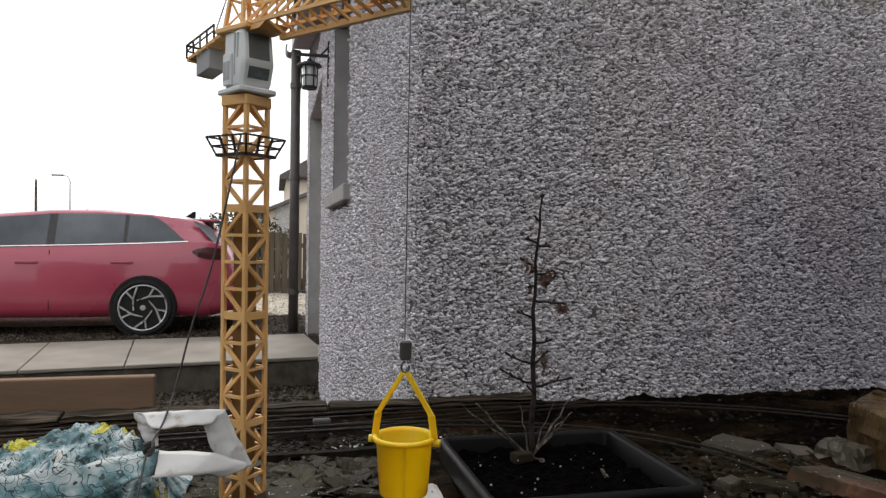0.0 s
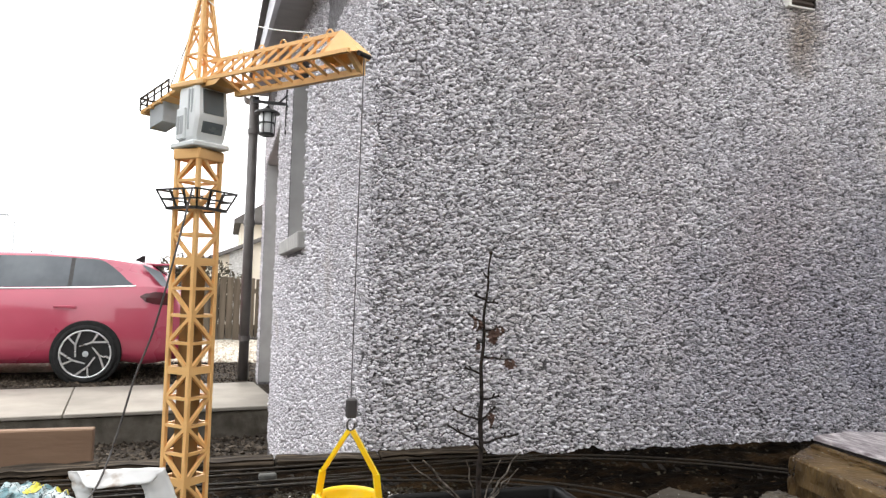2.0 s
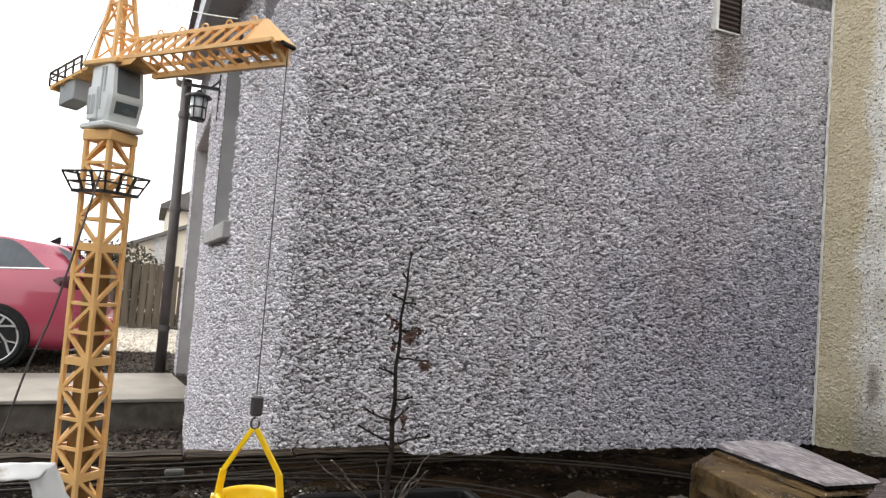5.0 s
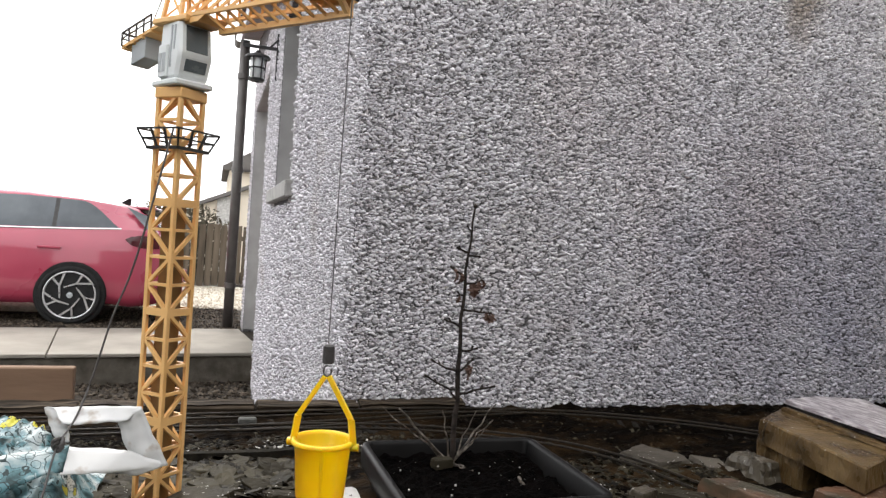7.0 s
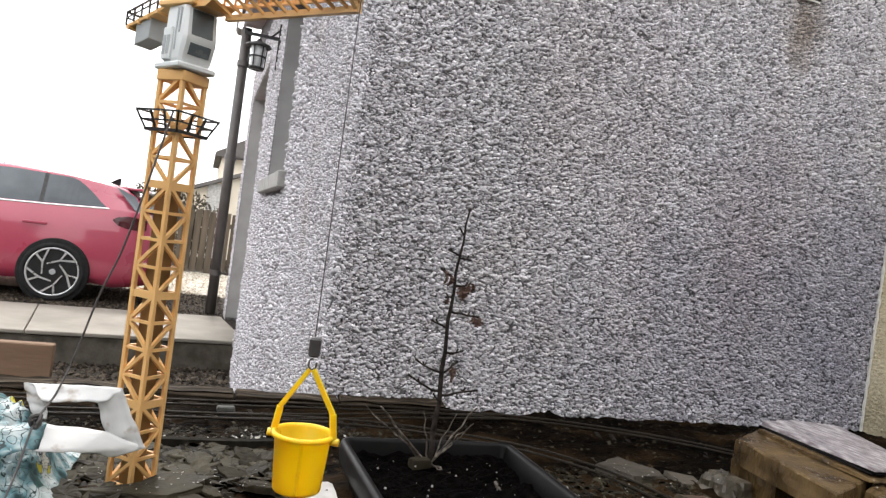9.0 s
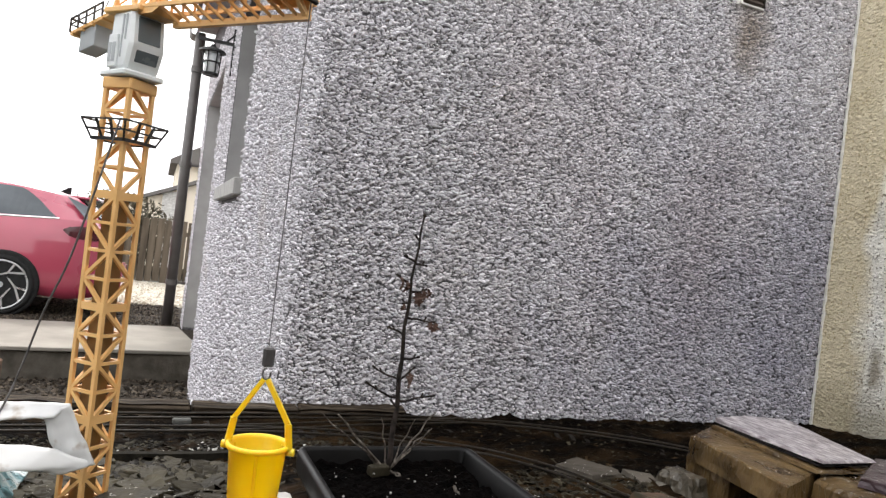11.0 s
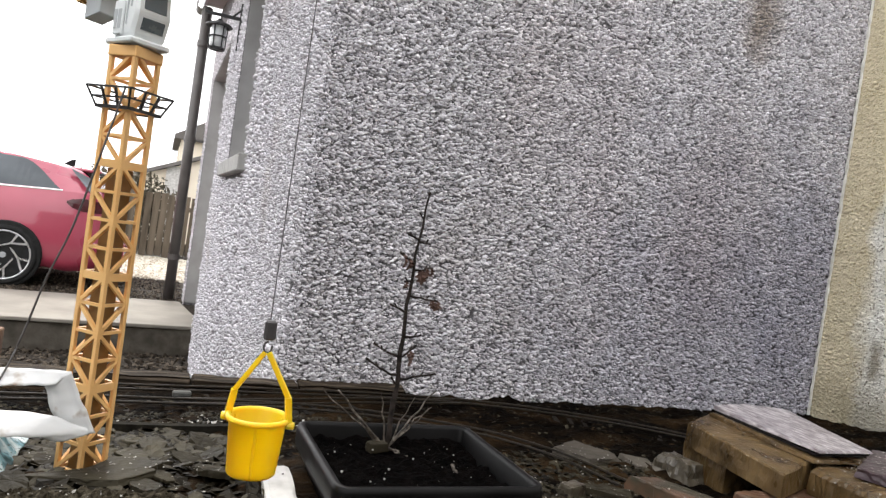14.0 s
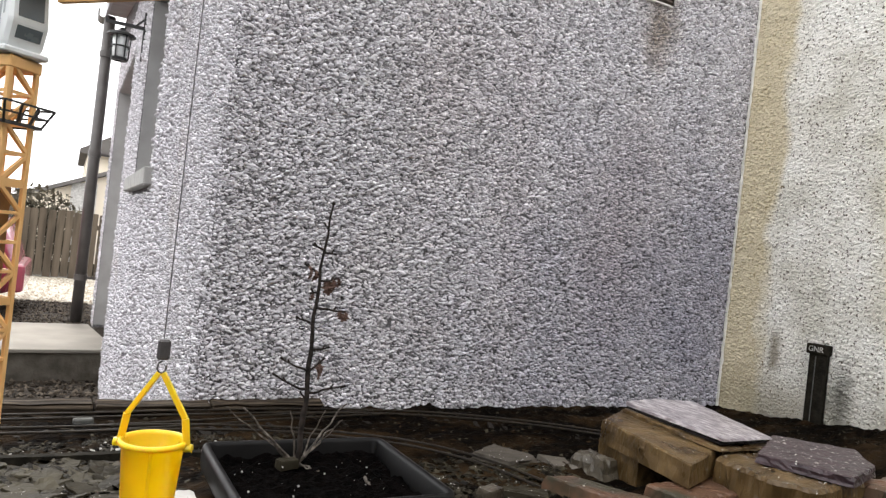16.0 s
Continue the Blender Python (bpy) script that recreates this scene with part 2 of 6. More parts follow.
TWIG = material("pale_twig", [(0.02, 0.015, 0.012), (0.09, 0.072, 0.058), (0.28, 0.245, 0.21)], 110, 0.8, 0.4, 300)
LEAF = material("dry_leaf", [(0.06, 0.034, 0.026), (0.17, 0.105, 0.085)], 60, 0.7, 0.3, 300, spec=0.2)
VENT_BROWN = material("vent_brown", [(0.05, 0.038, 0.032), (0.085, 0.066, 0.056)], 40, 0.6, 0.2, spec=0.2)
IRON = material("black_iron", [(0.012, 0.012, 0.013), (0.03, 0.03, 0.03)], 30, 0.5, 0.2)
PIPE = material("dark_grey_pipe", [(0.07, 0.062, 0.058), (0.1, 0.09, 0.085)], 8, 0.4, 0.1)
FENCE = material("fence_wood", [(0.055, 0.045, 0.034), (0.14, 0.115, 0.087)], 12, 0.85, 0.4, stretch=(1, 1, 0.1), spec=0.1)
WHITE = material("white_board", [(0.36, 0.345, 0.32), (0.6, 0.585, 0.56)], 25, 0.6, 0.2, patch=((0.1, 0.09, 0.08), 60, 0.68, 0.75))
FABRIC_WHITE = material("white_cloth", [(0.6072, 0.6072, 0.6026), (0.7084, 0.7084, 0.7038)], 10, 0.55, 0.02, 200, patch=((0.3, 0.22, 0.15), 38, 0.6, 0.78))
CABLE = material("cable", [(0.05, 0.046, 0.045), (0.1, 0.092, 0.09)], 40, 0.6, 0.1)
LETTER = material("worn_white_paint", [(0.25, 0.24, 0.22), (0.6, 0.58, 0.55)], 160, 0.7, 0.2)
PAINT = material("red_car_paint", [(0.35, 0.042, 0.08), (0.4, 0.054, 0.095)], 2, 0.3, 0.0, coat=0.8)
CHROME = material("chrome", [(0.75, 0.75, 0.75), (0.82, 0.82, 0.82)], 5, 0.15, 0.0, metal=1.0)
TYRE = material("tyre", [(0.012, 0.012, 0.012), (0.025, 0.025, 0.025)], 20, 0.8, 0.2, spec=0.2)
# base colour lifted unevenly to stand in for sky reflected in the glass
CARGLASS = material("tinted_glass", [(0.045, 0.053, 0.063), (0.12, 0.135, 0.15)], 1.6, 0.06, 0.0, spec=0.45)
ALLOY = material("alloy", [(0.6, 0.6, 0.61), (0.7, 0.7, 0.71)], 10, 0.3, 0.0, metal=0.8)
RED_LAMP = material("tail_lamp", [(0.035, 0.004, 0.006), (0.07, 0.007, 0.01)], 10, 0.15, 0.0)
HOUSE = material("far_render", [(0.68, 0.6, 0.48), (0.78, 0.7, 0.58)], 1, 0.9, 0.1)
ROOF = material("far_roof", [(0.1, 0.09, 0.085), (0.16, 0.15, 0.14)], 2, 0.85, 0.2, spec=0.2)
SHRUB = material("shrub_leaf", [(0.04, 0.036, 0.02), (0.12, 0.1, 0.065)], 20, 0.7, 0.0, island=0.6)
MOSS = material("moss", [(0.012, 0.009, 0.006), (0.06, 0.05, 0.034), (0.15, 0.13, 0.095)], 110, 0.8, 1.0, 260, bump_dist=0.012, spec=0.04)
LAMP_GLASS = material("lantern_glass", [(0.75, 0.77, 0.77), (0.85, 0.86, 0.86)], 8, 0.1, 0.0)


# ---- helpers of this scene ----
def obj(name, data, mat=None, parent=None, label="", smooth=False):
    if isinstance(data, bmesh.types.BMesh):
        me = bpy.data.meshes.new(name)
        bmesh.ops.recalc_face_normals(data, faces=data.faces)
        data.to_mesh(me)
        data.free()
    else:
        me = data
    if mat is not None and not me.materials:
        me.materials.append(mat)
    if smooth:
        me.polygons.foreach_set("use_smooth", [True] * len(me.polygons))
    ob = new(name, me)
    if parent is not None:
        ob.parent = parent
        ob.matrix_parent_inverse = parent.matrix_world.inverted()
    return tagged(ob, label)


def part(name, bm, mat, parent, label="", smooth=False):
    return obj(name, bm, mat, parent, label, smooth)


def thing(name, label, category, at=(0, 0, 0), turn=0.0, group="", kind=""):
    ob = new(name)
    ob.empty_display_size = 0.05
    ob.matrix_world = pose(*at, 0, 0, turn)
    return tagged(ob, label, category, group, kind)


def solid(ob, label, category, group="", kind=""):
    return tagged(ob, label, category, group, kind)


def box(x0, x1, y0, y1, z0, z1, bevel=0.0, bm=None, seg=1):
    new_bm = bm is None
    b = bmesh.new()
    bmesh.ops.create_cube(b, size=1)
    for v in b.verts:
        v.co = Vector(((x0 + x1) / 2 + v.co.x * (x1 - x0), (y0 + y1) / 2 + v.co.y * (y1 - y0), (z0 + z1) / 2 + v.co.z * (z1 - z0)))
    if bevel:
        bmesh.ops.bevel(b, geom=b.edges[:], offset=bevel, segments=seg, affect="EDGES", profile=0.6)
    if new_bm:
        return b
    merge(bm, b)
    return bm


def merge(bm, other):
    me = bpy.data.meshes.new("tmp")
    other.to_mesh(me)
    other.free()
    bm.from_mesh(me)
    bpy.data.meshes.remove(me)
    return bm


def bar(bm, p, q, w, sides=4, w2=None):
    """A straight bar from p to q of width w (w2 at its end)."""
    p, q = Vector(p), Vector(q)
    d = (q - p).normalized()
    up = Vector((0, 0, 1)) if abs(d.z) < 0.95 else Vector((1, 0, 0))
    a = d.cross(up).normalized()
    b = a.cross(d).normalized()
    r1 = w / 2 * (1.414 if sides == 4 else 1)
    r2 = (w2 if w2 is not None else w) / 2 * (1.414 if sides == 4 else 1)
    rings = []
    for c, r in ((p, r1), (q, r2)):
        rings.append([bm.verts.new(c + r * (math.cos(k * 2 * math.pi / sides + math.pi / 4) * a + math.sin(k * 2 * math.pi / sides + math.pi / 4) * b)) for k in range(sides)])
    for k in range(sides):
        bm.faces.new((rings[0][k], rings[0][(k + 1) % sides], rings[1][(k + 1) % sides], rings[1][k]))
    bm.faces.new(rings[0])
    bm.faces.new(rings[1][::-1])
    return bm


def tube(bm, pts, radii, sides=8):
    """A round tube through points, with a radius at each."""
    pts = [Vector(p) for p in pts]
    rings = []
    for k, p in enumerate(pts):
        d = (pts[min(k + 1, len(pts) - 1)] - pts[max(k - 1, 0)]).normalized()
        up = Vector((0, 0, 1)) if abs(d.z) < 0.9 else Vector((0, 1, 0))
        a = d.cross(up).normalized()
        b = a.cross(d).normalized()
        r = radii[k] if isinstance(radii, (list, tuple)) else radii
        rings.append([bm.verts.new(p + r * (math.cos(j * 2 * math.pi / sides) * a + math.sin(j * 2 * math.pi / sides) * b)) for j in range(sides)])
    for r0, r1 in zip(rings, rings[1:]):
        for j in range(sides):
            bm.faces.new((r0[j], r0[(j + 1) % sides], r1[(j + 1) % sides], r1[j]))
    bm.faces.new(rings[0])
    bm.faces.new(rings[-1][::-1])
    return bm


def lathe(bm, profile, sides=28, centre=(0, 0, 0)):
    """Turns a profile of (radius, height) round the z axis."""
    rings = [[bm.verts.new((centre[0] + r * math.cos(k * 2 * math.pi / sides), centre[1] + r * math.sin(k * 2 * math.pi / sides), centre[2] + z)) for k in range(sides)] for r, z in profile]
    for r0, r1 in zip(rings, rings[1:]):
        for k in range(sides):
            bm.faces.new((r0[k], r0[(k + 1) % sides], r1[(k + 1) % sides], r1[k]))
    return bm


def prism(bm, outline, z0, z1):
    """An upright prism over an outline of (x, y)."""
    low = [bm.verts.new((x, y, z0)) for x, y in outline]
    top = [bm.verts.new((x, y, z1)) for x, y in outline]
    n = len(outline)
    bm.faces.new(low[::-1])
    bm.faces.new(top)
    for k in range(n):
        bm.faces.new((low[k], low[(k + 1) % n], top[(k + 1) % n], top[k]))
    return bm


rng = np.random.default_rng(7)


def slate_piece(lx, ly, lz, seed, cuts=7, rough=0.18):
    """A split, flat stone with a broken outline and layered edge, lying at the origin."""
    r = random.Random(seed)
    base = []
    for k in range(cuts):
        a = 2 * math.pi * (k + r.uniform(-0.32, 0.32)) / cuts
        s = 1 / max(abs(math.cos(a)) ** 3 + abs(math.sin(a)) ** 3, 0.3) ** 0.33 * r.uniform(1 - rough, 1 + rough * 0.4)
        base.append(Vector((lx / 2 * s * math.cos(a), ly / 2 * s * math.sin(a), 0)))
    outline = []
    for a, b in zip(base, base[1:] + base[:1]):
        d = b - a
        n = Vector((-d.y, d.x, 0)) * 0.5
        outline.append(a)
        for f in (0.3, 0.62):
            outline.append(a + d * (f + r.uniform(-0.08, 0.08)) + n * r.uniform(-0.16, 0.12))
    cuts = len(outline)
    bm = bmesh.new()
    layers = []
    for z, grow in ((0, 0.97), (lz * 0.5, 1.0), (lz * 0.8, 0.985), (lz, 0.955)):
        layers.append([bm.verts.new((p.x * grow * r.uniform(0.975, 1.02), p.y * grow * r.uniform(0.975, 1.02), z + (r.uniform(-0.1, 0.1) * lz if z == lz else 0))) for p in outline])
    inner = [bm.verts.new((p.x * 0.6, p.y * 0.6, lz * (1 + 0.35 * noise.noise(Vector((p.x * 40, p.y * 40, seed)))))) for p in outline]
    layers.append(inner)
    for a, b in zip(layers, layers[1:]):
        for k in range(cuts):
            bm.faces.new((a[k], a[(k + 1) % cuts], b[(k + 1) % cuts], b[k]))
    bm.faces.new(layers[0][::-1])
    c = bm.verts.new((0, 0, lz * r.uniform(0.95, 1.15)))
    for k in range(cuts):
        bm.faces.new((inner[k], inner[(k + 1) % cuts], c))
    return bm


def block_stone(lx, ly, lz, seed, rough=0.06):
    """A roughly squared stone with chipped edges, lying at the origin."""
    r = random.Random(seed)
    bm = box(-lx / 2, lx / 2, -ly / 2, ly / 2, 0, lz)
    bmesh.ops.subdivide_edges(bm, edges=bm.edges[:], cuts=5, use_grid_fill=True)
    off = Vector((r.uniform(0, 50), r.uniform(0, 50), r.uniform(0, 50)))
    m = min(lx, ly, lz)
    for v in bm.verts:
        edge = sum(abs(abs(c) - h) < 1e-5 for c, h in ((v.co.x, lx / 2), (v.co.y, ly / 2), (v.co.z - lz / 2, lz / 2)))
        d = Vector((noise.noise(v.co * 9 + off), noise.noise(v.co * 9 + off * 1.7), noise.noise(v.co * 9 + off * 2.3)))
        v.co += d * m * rough * 0.9 + 0.35 * rough * m * Vector((noise.noise(v.co * 60 + off), noise.noise(v.co * 60 - off), noise.noise(v.co * 60)))
        if edge >= 2:
            inward = (Vector((0, 0, lz / 2)) - v.co)
            v.co += inward.normalized() * m * r.uniform(0.01, 0.09) * (edge - 1)
    bmesh.ops.triangulate(bm, faces=bm.faces[:])
    return bm


def quad_stone(corners, z0, z1, seed, chip=0.004, taper=0.003, slope=(0, 0)):
    """A broken stone with flat faces and chipped edges on a footprint; its top may slope."""
    r = random.Random(seed)
    pts = []
    for a, b in zip(corners, corners[1:] + corners[:1]):
        a, b = Vector((*a, 0)), Vector((*b, 0))
        n = max(2, int((b - a).length / 0.009))
        for k in range(n):
            pts.append(a.lerp(b, k / n))
    mid = sum(pts, Vector()) / len(pts)
    bm = bmesh.new()
    h = z1 - z0
    rings = []
    for f, ins in ((0.0, 0.0), (0.3, 0.3), (0.62, 0.2), (0.93, 0.4), (1.0, 1.7)):
        ring = []
        for p in pts:
            d = (mid - p).normalized()
            wob = noise.noise(Vector((p.x * 30, p.y * 30, seed + f * 2.5))) * chip * 1.1 + noise.noise(Vector((p.x * 130, p.y * 130, seed + f * 4))) * chip * 0.6
            q = p + d * (taper * f + chip * ins * (0.3 + 2.2 * abs(noise.noise(Vector((p.x * 55, p.y * 55, seed * 3.1))))) + wob * (f > 0))
            z = z0 + h * f
            if f > 0.5:
                z += (slope[0] * (p.x - mid.x) + slope[1] * (p.y - mid.y)) + r.uniform(-0.12, 0.12) * chip * (f < 1)
            ring.append(bm.verts.new((q.x, q.y, z)))
        rings.append(ring)
    for grow in (0.72, 0.4):
        rings.append([bm.verts.new((mid.x + (v.co.x - mid.x) * grow, mid.y + (v.co.y - mid.y) * grow, z1 + slope[0] * (v.co.x - mid.x) * grow + slope[1] * (v.co.y - mid.y) * grow + 0.45 * chip * noise.noise(Vector((v.co.x * 40 * grow, v.co.y * 40, seed))))) for v in rings[4]])
    n = len(pts)
    for a, b in zip(rings, rings[1:]):
        for k in range(n):
            bm.faces.new((a[k], a[(k + 1) % n], b[(k + 1) % n], b[k]))
    bm.faces.new(rings[0][::-1])
    bm.faces.new(rings[-1])
    bmesh.ops.triangulate(bm, faces=bm.faces[:])
    return bm


# ---- ground and setting ----
WALL_Y, SIDE_X, RIGHT_X = 1.891, 0.365, 2.365
BED = 0.745


def bed_height(x, y):
    """The raised bed: level by the rails, rising to the heap of slates."""
    rise = min(max((1.45 - y) / 0.45, 0), 1) * 0.105
    if x > 0.55:
        rise *= max(0.25, 1 - (x - 0.55) / 0.35)
    bank = max(0.0, (x - 1.75) / 0.6) * min(max(0.0, 1.8 - y), 0.7) * 0.13
    return BED + rise + bank


def grid_sheet(x0, x1, y0, y1, nx, ny, height):
    bm = bmesh.new()
    rows = [[bm.verts.new((x0 + (x1 - x0) * i / nx, y0 + (y1 - y0) * j / ny, height(x0 + (x1 - x0) * i / nx, y0 + (y1 - y0) * j / ny))) for i in range(nx + 1)] for j in range(ny + 1)]
    for j in range(ny):
        for i in range(nx):
            bm.faces.new((rows[j][i], rows[j][i + 1], rows[j + 1][i + 1], rows[j + 1][i]))
    return bm


# the ground, one sheet to the horizon
bm = bmesh.new()
prism(bm, [(-900, -900), (900, -900), (900, 1500), (-900, 1500)], -0.6, -0.2)
solid(obj("ground", bm, GROUND), "dull earth ground reaching away to the horizon", "ground", kind="structure")
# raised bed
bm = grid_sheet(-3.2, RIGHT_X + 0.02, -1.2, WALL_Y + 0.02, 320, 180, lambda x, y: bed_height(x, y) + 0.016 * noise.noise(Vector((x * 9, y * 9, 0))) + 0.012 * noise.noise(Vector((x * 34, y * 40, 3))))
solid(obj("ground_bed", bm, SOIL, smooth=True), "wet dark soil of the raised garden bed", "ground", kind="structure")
solid(obj("bed_core", box(-3.2, RIGHT_X + 0.1, -1.2, WALL_Y + 0.005, -0.25, BED - 0.03), CONCRETE), "rough concrete body under the raised bed", "retaining wall", kind="structure")

solid(obj("drive_gravel", grid_sheet(-14, 0.9, 6.95, 9.95, 60, 18, lambda x, y: 0.075 + 0.008 * noise.noise(Vector((x * 6, y * 6, 0)))), GRAVEL_DARK), "dark trodden gravel of the drive", "gravel", kind="structure")
solid(obj("drive_gravel_pale", grid_sheet(-14, 6, 8.95, 13.4, 160, 36, lambda x, y: (0.092 + (0.07 * min(max((y - 9.75) / 0.25, 0), 1) if x < -1.25 else 0) if y > 9.98 or x < -1.25 else 0.04) + 0.008 * noise.noise(Vector((x * 6, y * 6, 5)))), GRAVEL_PALE), "pale stone chippings before the fence", "gravel", kind="structure")
solid(obj("pit_gravel", grid_sheet(-8, 0.8, 1.9, 6.5, 60, 40, lambda x, y: -0.16 + 0.012 * noise.noise(Vector((x * 7, y * 7, 9)))), GRAVEL_DARK), "dark loose gravel below the paving edge", "gravel", kind="structure")

# paving with its step
paving = thing("pavement", "grey concrete paving slabs on a low concrete step", "paving", kind="structure")
PAVE = Matrix.Translation((0.36, 6.45, 0)) @ Matrix.Rotation(radians(7.4), 4, "Z")


def pave(bm):
    bmesh.ops.transform(bm, matrix=PAVE, verts=bm.verts)
    return bm


part("step", pave(box(-8, 0.12, 0.025, 1.46, -0.21, 0.068, 0.012)), STEP, paving)
edges_x = [-8, -6.6, -5.2, -3.9, -3.1, -2.35, -1.58, 0.16]
for a, b in zip(edges_x, edges_x[1:]):
    part("slab", pave(box(a + 0.004, b - 0.004, 0.0, 1.49, 0.068, 0.1, 0.006)), SLAB, paving)


# ---- pebbledash ----
def chip_mesh(name, origin, across, up, out, width, height, spacing, size, mat, keep=None, seed=1, depth=1.0, sides=5, lost=0.0):
    """Stone chips bedded in a wall face: steep sided, each with a faceted crown."""
    r = np.random.default_rng(seed)
    nx, nz = int(width / spacing), int(height / spacing)
    gx, gz = np.meshgrid((np.arange(nx) + 0.5) * spacing, (np.arange(nz) + 0.5) * spacing)
    cx = (gx + r.uniform(-0.45, 0.45, gx.shape) * spacing).ravel()
    cz = (gz + r.uniform(-0.45, 0.45, gz.shape) * spacing).ravel()
    if keep is not None:
        ok = keep(cx, cz)
        cx, cz = cx[ok], cz[ok]
    # the coat is lumpy: stones stand proud in clumps, and some have dropped out
    cu, cw = spacing * 2.0, spacing * 1.3
    field = r.random((int(height / cw) + 3, int(width / cu) + 3))
    fu, fw = np.clip(cx, 0, width) / cu, np.clip(cz, 0, height) / cw
    iu, iw = fu.astype(int), fw.astype(int)
    au, aw = fu - iu, fw - iw
    lump = (field[iw, iu] * (1 - au) + field[iw, iu + 1] * au) * (1 - aw) + (field[iw + 1, iu] * (1 - au) + field[iw + 1, iu + 1] * au) * aw
    stay = r.random(len(cx)) > lost * 4 * (1 - lump) ** 2
    cx, cz, lump = cx[stay], cz[stay], lump[stay]
    n = len(cx)
    k = sides
    s = size * (0.4 + 1.1 * r.random(n) ** 1.3)
    ang = (np.arange(k)[None, :] + r.uniform(-0.3, 0.3, (n, k))) * 2 * np.pi / k + r.uniform(0, 6.28, (n, 1))
    rad = s[:, None] * r.uniform(0.8, 1.15, (n, k))
    lean = r.uniform(-0.35, 0.35, n)
    du, dw = rad * np.cos(ang) * 1.34, rad * np.sin(ang) * 0.84
    dw = dw + du * lean[:, None]
    th = s * depth * r.uniform(0.65, 1.25, n) * (0.35 + 1.3 * lump)
    tilt_u, tilt_w = r.uniform(-0.45, 0.45, (2, n))
    crown_u, crown_w = du * 0.72, dw * 0.72
    crown_h = th[:, None] + tilt_u[:, None] * crown_u + tilt_w[:, None] * crown_w
    tip = np.stack([s * r.uniform(-0.3, 0.3, n), s * r.uniform(-0.3, 0.3, n), th + s * r.uniform(0.05, 0.35, n)], 1)
    u = np.concatenate([cx[:, None] + du, cx[:, None] + crown_u, (cx + tip[:, 0])[:, None]], 1)
    w = np.concatenate([cz[:, None] + dw, cz[:, None] + crown_w, (cz + tip[:, 1])[:, None]], 1)
    h = np.concatenate([np.full((n, k), -0.001), np.maximum(crown_h, 0.0005), np.maximum(tip[:, 2], 0.001)[:, None]], 1)
    co = np.array(origin)[None, None] + u[..., None] * np.array(across) + w[..., None] * np.array(up) + h[..., None] * np.array(out)
    # the house corner is rounded
    flat = co.reshape(-1, 3)
    dx, dy = flat[:, 0] - (SIDE_X + CORNER_R), flat[:, 1] - (WALL_Y + CORNER_R)
    near = (dx < 0) & (dy < 0)
    reach = np.maximum(np.maximum(-dx, -dy), 1e-6)
    length = np.maximum(np.hypot(dx, dy), 1e-6)
    flat[near, 0] = (SIDE_X + CORNER_R + dx / length * reach)[near]
    flat[near, 1] = (WALL_Y + CORNER_R + dy / length * reach)[near]
    idx = np.arange(n)[:, None, None] * (2 * k + 1)
    tri = np.array([[j, (j + 1) % k, k + j] for j in range(k)] + [[(j + 1) % k, k + (j + 1) % k, k + j] for j in range(k)] + [[k + j, k + (j + 1) % k, 2 * k] for j in range(k)])
    if np.dot(np.cross(across, up), out) < 0:
        tri = tri[:, ::-1]
    tris = (idx + tri[None]).reshape(-1, 3)
    me = bpy.data.meshes.new(name)
    me.vertices.add(n * (2 * k + 1))
    me.vertices.foreach_set("co", co.reshape(-1))
    me.loops.add(len(tris) * 3)
    me.loops.foreach_set("vertex_index", tris.reshape(-1).astype(np.int32))
    me.polygons.add(len(tris))
    me.polygons.foreach_set("loop_start", np.arange(0, len(tris) * 3, 3, dtype=np.int32))
    me.update(calc_edges=True)
    me.materials.append(mat)
    return me


WALL_TOP, CORNER_R = 3.25, 0.04
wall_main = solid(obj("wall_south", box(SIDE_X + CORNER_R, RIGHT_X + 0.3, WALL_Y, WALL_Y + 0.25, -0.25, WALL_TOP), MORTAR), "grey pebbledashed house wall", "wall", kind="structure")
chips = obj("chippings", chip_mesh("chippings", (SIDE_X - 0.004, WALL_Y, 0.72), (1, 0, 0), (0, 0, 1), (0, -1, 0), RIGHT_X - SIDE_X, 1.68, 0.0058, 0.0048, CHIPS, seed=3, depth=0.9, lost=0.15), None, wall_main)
tagged(chips, "pale grey stone chips of the pebbledash", kind="stuff")

# side wall with its window and porch door
WIN_Y0, WIN_Y1, WIN_Z0, WIN_Z1 = 3.59, 4.62, 1.46, 2.55
DOOR_Y0, DOOR_Y1, DOOR_Z = 5.75, 7.95, 2.5
END_Y = 8.32
wall_side = thing("wall_west", "grey pebbledashed house wall with window and door openings", "wall", kind="structure")
for n_, (a, b, c, d) in enumerate([(WALL_Y + CORNER_R, WIN_Y0, -0.25, WALL_TOP), (WIN_Y0, WIN_Y1, -0.25, WIN_Z0), (WIN_Y0, WIN_Y1, WIN_Z1, WALL_TOP), (WIN_Y1, DOOR_Y0, -0.25, WALL_TOP), (DOOR_Y0, DOOR_Y1, DOOR_Z, WALL_TOP), (DOOR_Y1, END_Y, -0.25, WALL_TOP)]):
    part("wall_body", box(SIDE_X, SIDE_X + 0.32, a, b, c, d), MORTAR, wall_side)

bm = bmesh.new()
prism(bm, [(SIDE_X + CORNER_R, WALL_Y + CORNER_R)] + [(SIDE_X + CORNER_R - CORNER_R * math.cos(a), WALL_Y + CORNER_R - CORNER_R * math.sin(a)) for a in [math.pi / 2 * k / 8 for k in range(9)]], -0.25, WALL_TOP)
part("wall_corner", bm, MORTAR, wall_side)


